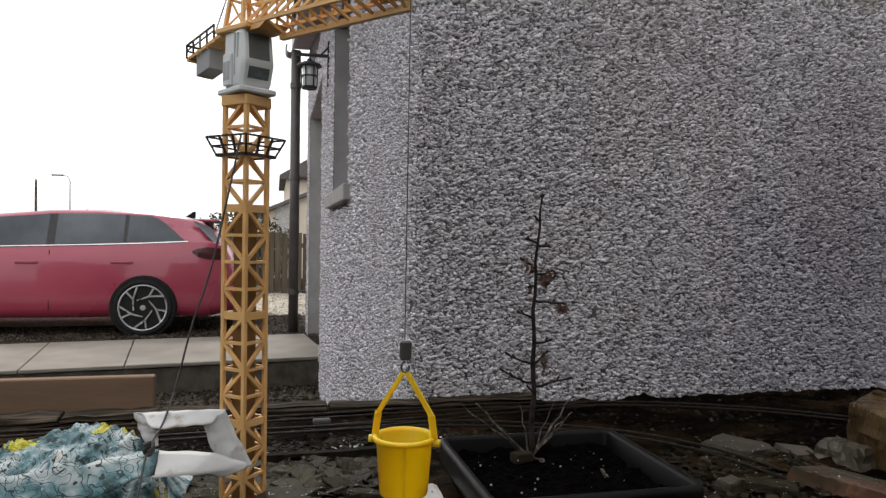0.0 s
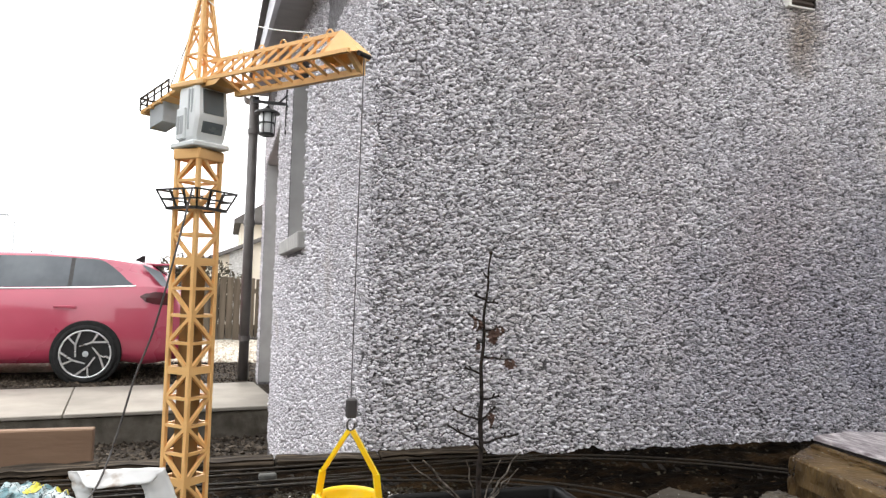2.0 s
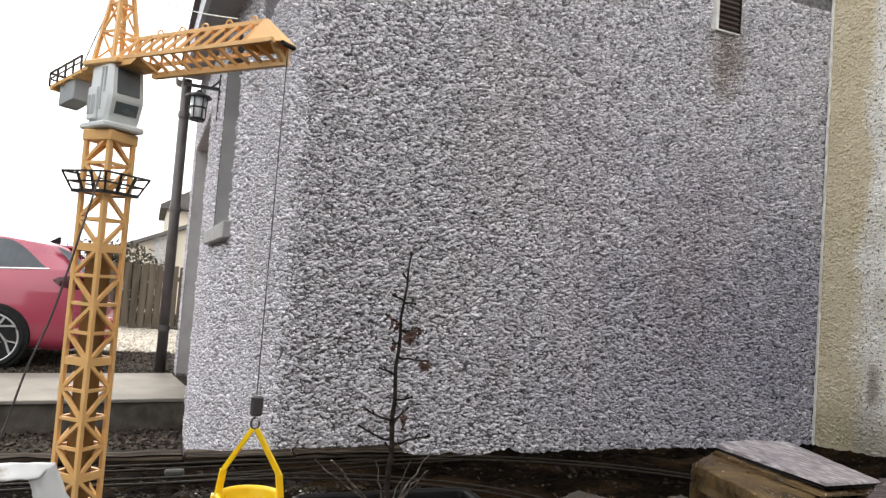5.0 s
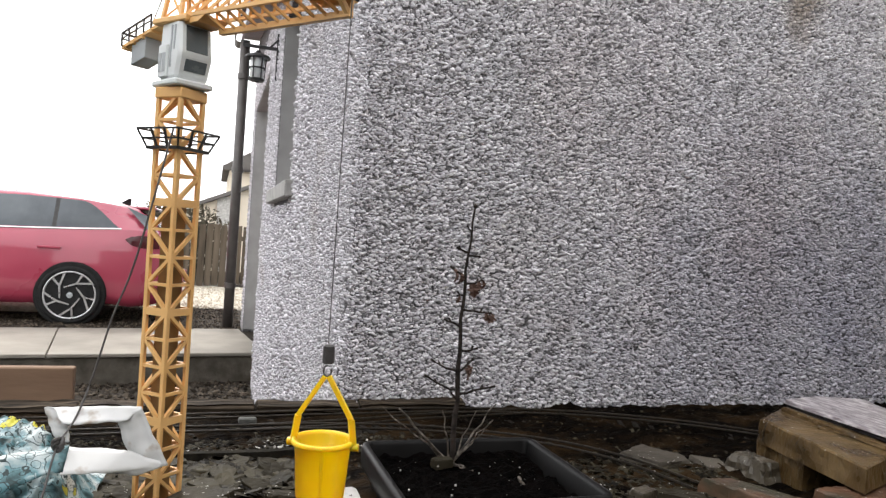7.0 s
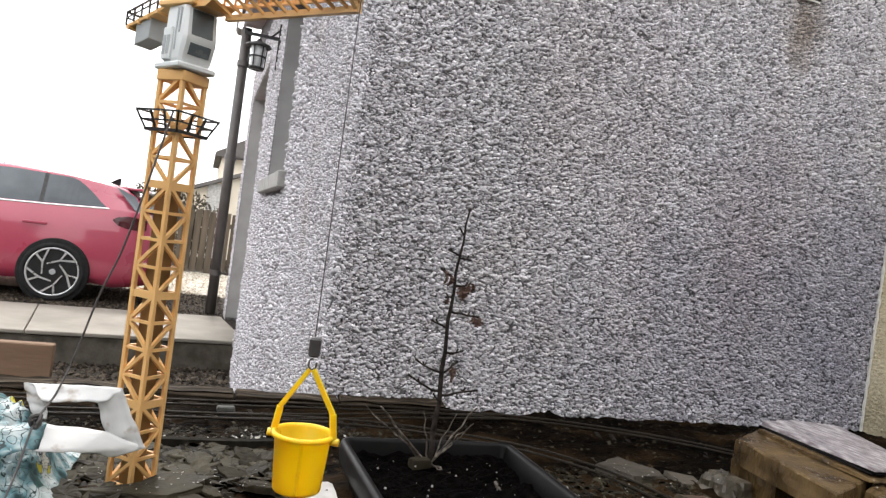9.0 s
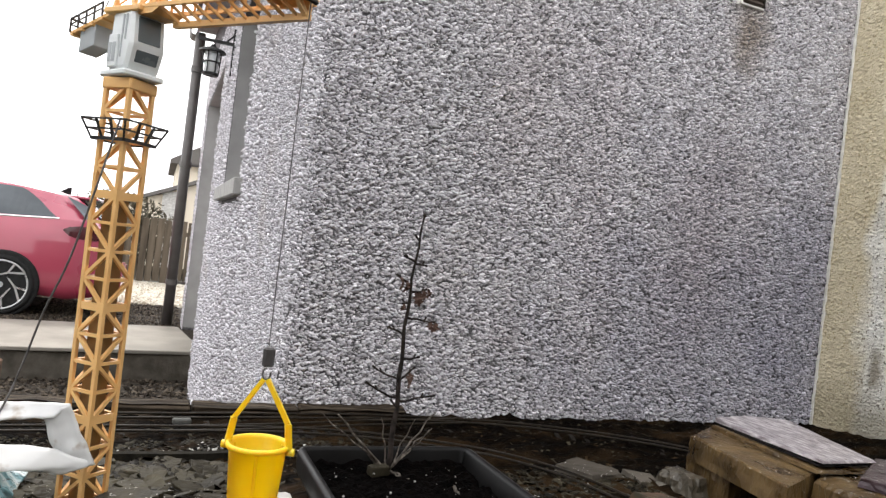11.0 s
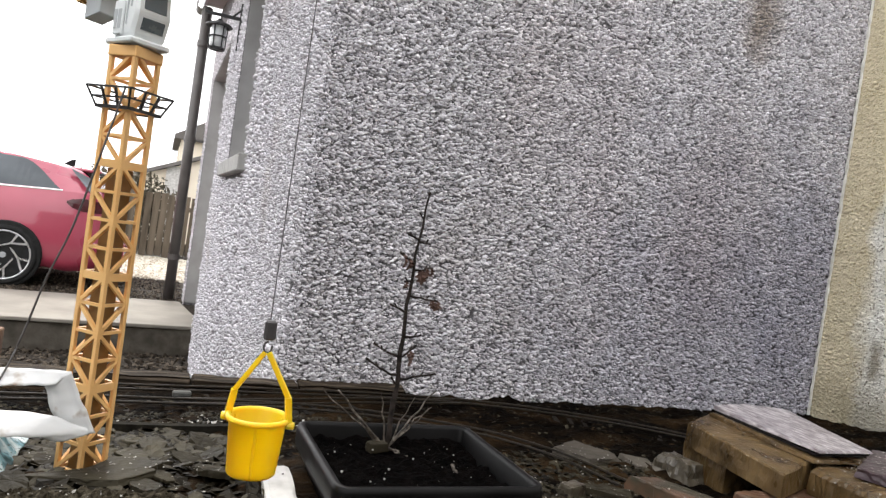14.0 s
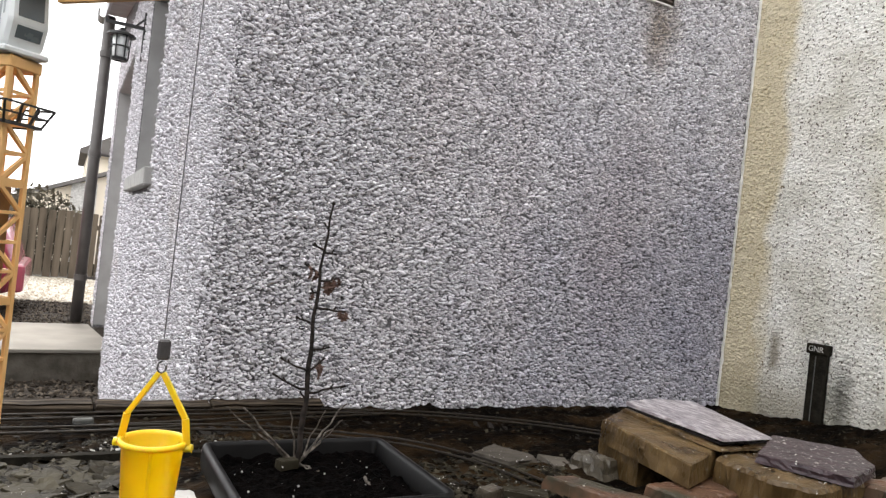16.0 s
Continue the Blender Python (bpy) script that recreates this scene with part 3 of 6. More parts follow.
def side_keep(y_shift, z_shift):
    def keep(u, w):
        y, z = u + y_shift, w + z_shift
        window = (y > WIN_Y0 - 0.01) & (y < WIN_Y1 + 0.01) & (z > WIN_Z0 - 0.1) & (z < WIN_Z1)
        door = (y > DOOR_Y0) & (y < DOOR_Y1) & (z < DOOR_Z)
        return ~(window | door)
    return keep


for y0, y1, z0, z1, sp, sz, sd, sides in ((WALL_Y - 0.004, 2.9, 0.42, 2.2, 0.0076, 0.0053, 5, 4), (2.9, END_Y, -0.05, 2.9, 0.015, 0.0092, 6, 4)):
    tagged(obj("chippings", chip_mesh("chippings", (SIDE_X, y0, z0), (0, 1, 0), (0, 0, 1), (-1, 0, 0), y1 - y0, z1 - z0, sp, sz, CHIPS, side_keep(y0, z0), sd, 0.85, sides, 0.2), None, wall_side), "pale grey stone chips of the pebbledash", kind="stuff")
part("wall_end", box(SIDE_X, 4.0, END_Y - 0.3, END_Y - 0.002, -0.25, WALL_TOP), MORTAR, wall_side)

# reveals, window and door
window = thing("window_1", "narrow window with grey smooth reveals in the pebbledash", "window", kind="structure")
part("reveal", box(SIDE_X + 0.004, SIDE_X + 0.2, WIN_Y1 - 0.012, WIN_Y1 + 0.004, WIN_Z0, WIN_Z1), SMOOTH, window)
part("reveal", box(SIDE_X + 0.004, SIDE_X + 0.2, WIN_Y0 - 0.004, WIN_Y0 + 0.012, WIN_Z0, WIN_Z1), SMOOTH, window)
part("window_frame", box(SIDE_X + 0.14, SIDE_X + 0.2, WIN_Y0 + 0.012, WIN_Y1 - 0.012, WIN_Z0, WIN_Z1), WHITE, window)
part("pane", box(SIDE_X + 0.13, SIDE_X + 0.138, WIN_Y0 + 0.08, WIN_Y1 - 0.08, WIN_Z0 + 0.08, WIN_Z1 - 0.08), CARGLASS, window)
part("window_sill", box(SIDE_X - 0.045, SIDE_X + 0.14, 3.46, 4.78, 1.385, 1.47, 0.006), SILL, window, "grey concrete window sill")
door = thing("door_1", "recessed porch doorway with grey smooth render reveals", "door", kind="structure")
part("reveal", box(SIDE_X + 0.004, SIDE_X + 0.3, DOOR_Y1 - 0.012, DOOR_Y1 + 0.004, 0.1, DOOR_Z), SMOOTH, door)
part("reveal", box(SIDE_X + 0.004, SIDE_X + 0.3, DOOR_Y0 - 0.004, DOOR_Y0 + 0.012, -0.1, DOOR_Z), SMOOTH, door)
part("lintel", box(SIDE_X + 0.004, SIDE_X + 0.3, DOOR_Y0 + 0.012, DOOR_Y1 - 0.012, DOOR_Z - 0.012, DOOR_Z + 0.004), SMOOTH, door)
part("door_leaf", box(SIDE_X + 0.24, SIDE_X + 0.29, DOOR_Y0 + 0.012, DOOR_Y1 - 0.012, -0.1, DOOR_Z - 0.012), SMOOTH, door)

# neighbouring cream wall
wall_right = thing("wall_east", "cream-painted roughcast wall, yellowed beside the corner", "wall", kind="structure")


def lumpy(y0, y1, z0, z1, ny, nz, seed):
    bm = bmesh.new()
    rows = []
    for j in range(nz + 1):
        z = z0 + (z1 - z0) * j / nz
        row = []
        for i in range(ny + 1):
            y = y0 + (y1 - y0) * i / ny
            h = 0.0045 * noise.noise(Vector((y * 110, z * 110, seed))) + 0.003 * noise.noise(Vector((y * 22, z * 22, seed + 4)))
            row.append(bm.verts.new((RIGHT_X - h, y, z)))
        rows.append(row)
    for j in range(nz):
        for i in range(ny):
            bm.faces.new((rows[j][i], rows[j][i + 1], rows[j + 1][i + 1], rows[j + 1][i]))
    return bm


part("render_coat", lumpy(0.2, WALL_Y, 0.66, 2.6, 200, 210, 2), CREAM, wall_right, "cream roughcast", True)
dash = part("dashing", chip_mesh("dashing", (RIGHT_X + 0.001, 0.5, 0.7), (0, 1, 0), (0, 0, 1), (-1, 0, 0), WALL_Y - 0.5, 1.75, 0.0105, 0.0092, CREAM, seed=8, depth=0.15, sides=4), None, wall_right)
tagged(dash, "cream-painted roughcast grains", kind="stuff")
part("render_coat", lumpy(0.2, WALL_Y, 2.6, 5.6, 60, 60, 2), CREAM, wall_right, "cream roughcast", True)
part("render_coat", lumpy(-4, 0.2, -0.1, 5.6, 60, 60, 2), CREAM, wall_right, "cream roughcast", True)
part("wall_body", box(RIGHT_X + 0.012, RIGHT_X + 0.3, -4, WALL_Y + 0.2, -0.25, 5.6), CREAM, wall_right)
bm = bmesh.new()
zs = [0.7 + 0.0125 * k for k in range(200)]
tube(bm, [(RIGHT_X - 0.006 + 0.004 * noise.noise(Vector((0, 0, z * 22))), WALL_Y - 0.008, z) for z in zs], [0.0055 + 0.0035 * noise.noise(Vector((5, 0, z * 34))) for z in zs], 6)
part("corner_bead", bm, BEAD, wall_right, "white mastic bead in the corner")

# plain unseen wall added to close the place behind and cut low sky light
solid(obj("light_block_back", box(-1.6, RIGHT_X + 0.3, -1.95, -1.7, -0.25, 2.45), CONCRETE), "plain unseen wall added to close the place and block light", "wall", kind="structure")

# added out of view to keep western sky light off side wall and bed
solid(obj("light_block_west", box(-3.6, -3.3, -2.4, 4.4, -0.25, 2.45), CONCRETE), "plain unseen wall added to block light from the west", "wall", kind="structure")

# sloping roof verge over the side wall
eave = thing("roof_eave", "grey sloping roof verge with painted soffit and dark gutter end", "roof", kind="structure")


def verge(x0, x1, y0, y1, z0, z1):
    bm = box(x0, x1, y0, y1, z0, z1)
    for v in bm.verts:
        v.co.z += 2.62 + 0.155 * (v.co.y - 3.6)
    return bm


part("soffit", verge(0.19, SIDE_X + 0.004, 2.0, 8.4, 0.0, 0.03), SMOOTH, eave)
part("fascia", verge(0.165, 0.19, 2.0, 8.42, -0.03, 0.13), FASCIA, eave, "pale grey painted board")
part("verge_tiles", verge(0.13, SIDE_X + 0.004, 2.0, 8.45, 0.131, 0.17), ROOF, eave)
part("roof_deck", box(SIDE_X, 5.0, WALL_Y, END_Y + 0.15, WALL_TOP + 0.004, WALL_TOP + 0.08), ROOF, eave)
bm = bmesh.new()
gut = [(0.15 + 0.06 * math.cos(a), 3.33 + 0.06 * math.sin(a)) for a in [math.pi * 0.75 + math.pi * 0.95 * k / 8 for k in range(9)]]
ga = [bm.verts.new((x, 8.2, z)) for x, z in gut]
gb = [bm.verts.new((x, 8.5, z)) for x, z in gut]
for k in range(8):
    bm.faces.new((ga[k], ga[k + 1], gb[k + 1], gb[k]))
gutter = part("gutter", bm, PIPE, eave)
gutter.modifiers.new("thickness", "SOLIDIFY").thickness = 0.006

# downpipe
down = thing("downpipe", "dark grey plastic downpipe at the house corner", "pipe", (0.21, 8.22, 0.07))
bm = bmesh.new()
tube(bm, [(0.21, 8.22, 0.07), (0.21, 8.22, 3.3)], 0.055, 16)
part("pipe", bm, PIPE, down, smooth=True)
for z in (0.55, 1.85, 2.9):
    bm = bmesh.new()
    lathe(bm, [(0.056, -0.03), (0.064, -0.03), (0.064, 0.03), (0.056, 0.03)], 16, (0.21, 8.22, z))
    box(0.21, SIDE_X + 0.01, 8.21, 8.23, z - 0.012, z + 0.012, bm=bm)
    part("bracket", bm, PIPE, down)

# vent on the main wall
vent = thing("wall_vent", "brown louvred air vent with white frame edge", "vent", (1.831, WALL_Y, 2.2))
part("frame", box(1.782, 1.888, WALL_Y - 0.012, WALL_Y + 0.01, 2.208, 2.345), SLEEPER, vent, "dark brown backing")
part("trim", box(1.771, 1.784, WALL_Y - 0.024, WALL_Y + 0.01, 2.203, 2.345), BEAD, vent, "white trim")
part("trim", box(1.784, 1.891, WALL_Y - 0.015, WALL_Y + 0.01, 2.206, 2.212), BEAD, vent, "white trim")
part("trim", box(1.883, 1.891, WALL_Y - 0.018, WALL_Y + 0.01, 2.212, 2.345), SLEEPER, vent)
for k in range(7):
    b = box(1.786, 1.881, -0.007, 0.003, -0.0085, 0.0085)
    bmesh.ops.rotate(b, verts=b.verts, cent=(0, 0, 0), matrix=Matrix.Rotation(radians(-35), 3, "X"))
    bmesh.ops.translate(b, verts=b.verts, vec=(0, WALL_Y - 0.011, 2.223 + 0.0185 * k))
    part("slat", b, VENT_BROWN, vent)


# ---- toy crane ----
CX, CY, CZ = -0.04, 1.0, 0.845
SLEW = -50.0
crane = thing("toy_crane", "tall yellow plastic toy tower crane with grey cab", "toy crane", (CX, CY, CZ), 0)


def mast_part(name, bm, mat, label="", turn=0.0, smooth=False):
    bmesh.ops.rotate(bm, verts=bm.verts, cent=(0, 0, 0), matrix=Matrix.Rotation(radians(turn), 3, "Z"))
    bmesh.ops.translate(bm, verts=bm.verts, vec=(CX, CY, CZ))
    return part(name, bm, mat, crane, label, smooth)


HALF, TIER, POST = 0.0195, 0.0365, 0.0062
MAST_TURN = 47.0
corners = [(-HALF, -HALF), (HALF, -HALF), (HALF, HALF), (-HALF, HALF)]
MAST_TOP = 0.558
for x, y in corners:
    mast_part("mast_post", box(x - POST / 2, x + POST / 2, y - POST / 2, y + POST / 2, 0, MAST_TOP, 0.0008), CRANE, turn=MAST_TURN)
levels = int(MAST_TOP / TIER)
for f in range(4):
    (x0, y0), (x1, y1) = corners[f], corners[(f + 1) % 4]
    # the nearest and farthest posts carry the nodes of the zigzag
    if f % 2 == 0:
        x0, y0, x1, y1 = x1, y1, x0, y0
    lattice = bmesh.new()
    for k in range(levels + 1):
        z = min(0.006 + TIER * k, MAST_TOP - 0.005)
        if k % 4 == 3:
            a, b = Vector((x0, y0, z)), Vector((x1, y1, z))
            box(min(a.x, b.x) - 0.0022, max(a.x, b.x) + 0.0022, min(a.y, b.y) - 0.0022, max(a.y, b.y) + 0.0022, z - 0.005, z + 0.005, bm=lattice)
        else:
            bar(lattice, (x0, y0, z), (x1, y1, z), 0.004)
        if k < levels:
            za, zb = z, min(z + TIER, MAST_TOP - 0.004)
            if k % 2 == 0:
                bar(lattice, (x0, y0, za), (x1, y1, zb), 0.0045)
            else:
                bar(lattice, (x1, y1, za), (x0, y0, zb), 0.0045)
    mast_part("mast_lattice", lattice, CRANE, turn=MAST_TURN)
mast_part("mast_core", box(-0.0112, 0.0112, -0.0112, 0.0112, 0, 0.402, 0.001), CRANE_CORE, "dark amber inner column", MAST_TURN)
mast_part("mast_head", box(-0.024, 0.024, -0.024, 0.024, 0.545, 0.56, 0.0015), CRANE, turn=MAST_TURN)

# railed gallery round the mast
for z, h, w in ((0.479, 0.0275, 0.004), (0.491, 0.032, 0.0022), (0.503, 0.037, 0.0024)):
    ring = bmesh.new()
    cs = [(-h, -h), (h, -h), (h, h), (-h, h)]
    for a, b in zip(cs, cs[1:] + cs[:1]):
        bar(ring, (*a, z), (*b, z), w)
    mast_part("gallery_rail", ring, BLACK_PLASTIC, "black rail", MAST_TURN)
for a in range(4):
    for s in (-1.0, -0.33, 0.33):
        c0 = Matrix.Rotation(a * math.pi / 2, 3, "Z") @ Vector((0.0275, 0.0275 * s, 0.479))
        c1 = Matrix.Rotation(a * math.pi / 2, 3, "Z") @ Vector((0.037, 0.037 * s, 0.503))
        mast_part("gallery_post", bar(bmesh.new(), c0, c1, 0.0026), BLACK_PLASTIC, turn=MAST_TURN)

# cab: turntable, body, windows
mast_part("turntable", box(-0.03, 0.031, -0.028, 0.028, 0.561, 0.569, 0.002), CAB, turn=SLEW - 8)
cabm = bmesh.new()
cab_rings = []
for z, fx, hw in ((0.57, 0.0235, 0.0225), (0.5745, 0.0255, 0.024), (0.5985, 0.032, 0.0245), (0.603, 0.0325, 0.0245), (0.639, 0.0285, 0.0235), (0.644, 0.0265, 0.0225)):
    cab_rings.append([cabm.verts.new((x, y, z)) for x, y in ((-0.016, -hw), (fx - 0.005, -hw), (fx, -hw + 0.004), (fx, hw - 0.004), (fx - 0.005, hw), (-0.016, hw))])
for r0, r1 in zip(cab_rings, cab_rings[1:]):
    for k in range(6):
        cabm.faces.new((r0[k], r0[(k + 1) % 6], r1[(k + 1) % 6], r1[k]))
cabm.faces.new(cab_rings[0][::-1])
cabm.faces.new(cab_rings[-1])
CAB_TURN = SLEW - 8
mast_part("cab", cabm, CAB, "pale grey cab", CAB_TURN)


def cab_front(z, y, out):
    fx = 0.0255 + (0.032 - 0.0255) * (z - 0.5745) / 0.024 if z < 0.6 else 0.0325 - (z - 0.603) * 0.111
    return Vector((fx + out, y, z))


for z0, z1, y0, y1 in ((0.606, 0.6395, -0.015, 0.0155), (0.5805, 0.5955, -0.0145, 0.016)):
    win = bmesh.new()
    back_v = [win.verts.new(cab_front(z, y, -0.002)) for z, y in ((z0, y0), (z0, y1), (z1, y1), (z1, y0))]
    face_v = [win.verts.new(cab_front(z, y, 0.0007)) for z, y in ((z0, y0), (z0, y1), (z1, y1), (z1, y0))]
    win.faces.new(face_v)
    for k in range(4):
        win.faces.new((back_v[k], back_v[(k + 1) % 4], face_v[(k + 1) % 4], face_v[k]))
    mast_part("cab_window", win, CAB_GLASS, "dark window", CAB_TURN)
for x, zl in ((0.009, 0.585), (0.0165, 0.607)):
    mast_part("cab_pillar", box(x, x + 0.0028, -0.0253, -0.0225, zl, 0.64, 0.0004), CAB_DARK, turn=CAB_TURN)
mast_part("side_cabinet", box(-0.0155, 0.0055, -0.028, -0.024, 0.572, 0.615, 0.0012), CAB, "white framed side cabinet", CAB_TURN)
for k in range(2):
    mast_part("cab_pane", box(-0.0138 + 0.0098 * k, -0.0062 + 0.0098 * k, -0.0288, -0.0278, 0.579, 0.604, 0.0004), CAB_DARK, turn=CAB_TURN)
mast_part("slew_deck", box(-0.035, 0.034, -0.027, 0.027, 0.644, 0.652, 0.0015), CRANE, turn=SLEW)

# apex frame with its stay
apex = bmesh.new()
base_c = [(-0.022, -0.02), (0.016, -0.02), (0.016, 0.02), (-0.022, 0.02)]
top_c = [(-0.007, -0.006), (0.003, -0.006), (0.003, 0.006), (-0.007, 0.006)]


def on_leg(k, s):
    return Vector((base_c[k][0] + (top_c[k][0] - base_c[k][0]) * s, base_c[k][1] + (top_c[k][1] - base_c[k][1]) * s, 0.652 + 0.12 * s))


for k in range(4):
    bar(apex, on_leg(k, 0), on_leg(k, 1), 0.0048)
    for j, s in enumerate((0.0, 0.33, 0.66)):
        bar(apex, on_leg(k, s + 0.33), on_leg((k + 1) % 4, s + 0.33), 0.003)
        if k % 2 == 0 and j == 2:
            continue
        bar(apex, on_leg(k, s) if j % 2 else on_leg((k + 1) % 4, s), on_leg((k + 1) % 4, s + 0.33) if j % 2 else on_leg(k, s + 0.33), 0.0024)
box(-0.01, 0.006, -0.009, 0.009, 0.77, 0.782, 0.001, apex)
mast_part("apex_frame", apex, CRANE, turn=SLEW)
mast_part("stay_cable", tube(bmesh.new(), [(-0.006, 0, 0.772), (-0.085, 0, 0.637)], 0.0009, 5), CABLE, "thin dark stay", SLEW)

# counter jib with rail and ballast box
deck = box(-0.115, -0.03, -0.017, 0.017, 0.646, 0.651)
for x in (-0.11, -0.09, -0.07, -0.05):
    box(x, x + 0.003, -0.019, 0.019, 0.643, 0.648, bm=deck)


def droop(bm):
    for v in bm.verts:
        v.co.z -= 0.3 * max(0.0, -0.03 - v.co.x)
    return bm


mast_part("counter_jib", droop(deck), CRANE, turn=SLEW)
for y in (-0.018, 0.018):
    rail = bmesh.new()
    bar(rail, (-0.114, y, 0.668), (-0.05, y, 0.668), 0.0022)
    bar(rail, (-0.114, y, 0.66), (-0.05, y, 0.66), 0.0016)
    for x in (-0.114, -0.098, -0.082, -0.066, -0.05):
        bar(rail, (x, y, 0.65), (x, y, 0.669), 0.002)
    mast_part("counter_rail", droop(rail), BLACK_PLASTIC, "dark rail", SLEW)
end = bmesh.new()
bar(end, (-0.114, -0.018, 0.668), (-0.114, 0.018, 0.668), 0.0022)
bar(end, (-0.114, -0.018, 0.66), (-0.114, 0.018, 0.66), 0.0016)
mast_part("counter_rail", droop(end), BLACK_PLASTIC, "dark rail", SLEW)
mast_part("ballast_box", droop(box(-0.097, -0.066, -0.014, 0.014, 0.617, 0.646, 0.001)), CAB_DARK, "grey ballast box", SLEW)

# jib: three chords and their lattice
JL, JZ, JH, JW = 0.28, 0.652, 0.03, 0.018
rise = 0.0


def jib_pt(s, row):
    y, z = {"a": (-JW, 0), "b": (JW, 0), "t": (0, JH), "c": (JW * 0.5, -0.018)}[row]
    return Vector((0.018 + (JL - 0.018) * s, y, JZ + z + rise * s))


for row, w in (("a", 0.0048), ("b", 0.0044), ("t", 0.0048), ("c", 0.0075)):
    mast_part("jib_chord", bar(bmesh.new(), jib_pt(0.16 if row == "c" else 0, row), jib_pt(0.9 if row == "t" else 1.0, row), w), CRANE, turn=SLEW)
BAYS = 11
for r0, r1 in (("a", "t"), ("b", "t"), ("a", "c")):
    lat = bmesh.new()
    for k in range(BAYS):
        s0, s1 = 0.9 * k / BAYS, 0.9 * (k + 1) / BAYS
        if r1 == "c":
            s0, s1 = s0 * 0.9 + 0.16, s1 * 0.9 + 0.16
        if r1 == "t":
            bar(lat, jib_pt(s0, r0), jib_pt(s1, r1), 0.0034)
        else:
            bar(lat, jib_pt(s0, r0), jib_pt((s0 + s1) / 2 + 0.01, r1), 0.0034)
    mast_part("jib_lattice", lat, CRANE, turn=SLEW)
nose = bmesh.new()
pts = [nose.verts.new(p) for p in (jib_pt(0.8, "a"), jib_pt(1.04, "a") + Vector((0, 0.006, 0)), jib_pt(1.04, "b") - Vector((0, 0.006, 0)), jib_pt(0.8, "b"), jib_pt(0.9, "t") + Vector((0, -0.003, 0.003)), jib_pt(0.9, "t") + Vector((0, 0.003, 0.003)))]
for f in ((0, 1, 4), (1, 2, 5, 4), (2, 3, 5), (0, 4, 5, 3)):
    nose.faces.new([pts[k] for k in f])
mast_part("jib_nose", nose, CRANE, turn=SLEW)
mast_part("jib_pulley", tube(bmesh.new(), [jib_pt(1.03, "a") + Vector((0, 0.008, -0.002)), jib_pt(1.03, "b") - Vector((0, 0.008, 0.002))], 0.003, 14), BLACK_PLASTIC, "black pulley", SLEW)
tip = bmesh.new()
bar(tip, jib_pt(0.985, "a") + Vector((0, 0.006, 0)), jib_pt(0.985, "c"), 0.006)
bar(tip, jib_pt(0.985, "b") - Vector((0, 0.006, 0)), jib_pt(0.985, "c"), 0.006)
mast_part("jib_tip_bracket", tip, CRANE, turn=SLEW)
plate = bmesh.new()
side_a, side_b = ([plate.verts.new((x_, y_, z_)) for x_, z_ in ((0.02, JZ - 0.011), (0.05, JZ - 0.01), (0.062, JZ - 0.003), (0.02, JZ - 0.003))] for y_ in (-0.02, 0.02))
for k in range(4):
    plate.faces.new((side_a[k], side_a[(k + 1) % 4], side_b[(k + 1) % 4], side_b[k]))
plate.faces.new(side_a[::-1])
plate.faces.new(side_b)
mast_part("root_wedge", plate, CRANE, turn=SLEW)
hang = jib_pt(0.72, "t") + Vector((0, 0, 0.008))
start = Vector((-0.002, 0, 0.776))
mast_part("pendant_wire", tube(bmesh.new(), [start.lerp(hang, k / 16) - Vector((0, 0, 0.016 * math.sin(math.pi * (k / 16) ** 0.8))) for k in range(17)], 0.0008, 5), CAB, "thin pale slack wire", SLEW)
for k in range(5):
    c = jib_pt(0.22 + 0.15 * k, "t")
    ringb = bmesh.new()
    tube(ringb, [c + Vector((0.005 * math.cos(a), 0, 0.002 + 0.006 * math.sin(a))) for a in [math.pi * j / 6 for j in range(7)]], 0.0012, 5)
    mast_part("jib_loop", ringb, CRANE, turn=SLEW)

# hoist line and hook block
TIP = Vector((CX, CY, CZ)) + Matrix.Rotation(radians(SLEW), 3, "Z") @ (jib_pt(1.03, "a") * 0.5 + jib_pt(1.03, "b") * 0.5)
HX, HY = TIP.x, TIP.y
HOOK = 1.066
part("hoist_line", tube(bmesh.new(), [(HX, HY, TIP.z), (HX - 0.001, HY, HOOK + 0.035)], 0.0007, 5), CABLE, crane, "thin dark hoist line")
hb = box(HX - 0.0065, HX + 0.0065, HY - 0.004, HY + 0.004, HOOK + 0.012, HOOK + 0.034, 0.002)
part("hook_block", hb, BLOCK, crane, "dark grey hook block")
part("hook", tube(bmesh.new(), [(HX + 0.0045 * math.cos(a), HY, HOOK + 0.004 + 0.0065 * math.sin(a)) for a in [math.pi / 2 + 1.6 * math.pi * j / 9 for j in range(10)]], 0.0012, 6), CABLE, crane)

# bucket on the hook
BK_Z, BK_H = 0.926, 0.067
bucket = thing("toy_bucket", "bright yellow plastic toy bucket hanging from the hook", "toy bucket", (HX, HY, BK_Z))
bm = bmesh.new()
prof = [(r_ * 0.98, z_) for r_, z_ in [(0.001, 0.001), (0.0265, 0.0), (0.028, 0.002), (0.0325, BK_H - 0.006), (0.0357, BK_H - 0.006), (0.037, BK_H - 0.003), (0.0357, BK_H), (0.0325, BK_H), (0.031, BK_H - 0.004), (0.0268, 0.004), (0.001, 0.004)]]
lathe(bm, prof, 36, (HX, HY, BK_Z))
part("body", bm, BUCKET, bucket, smooth=True)
for a in (-100, 20, 140):
    d = Vector((math.cos(radians(a)), math.sin(radians(a)), 0))
    part("rib", bar(bmesh.new(), Vector((HX, HY, BK_Z + 0.002)) + d * 0.0268, Vector((HX, HY, BK_Z + BK_H - 0.006)) + d * 0.031, 0.0025), BUCKET, bucket)
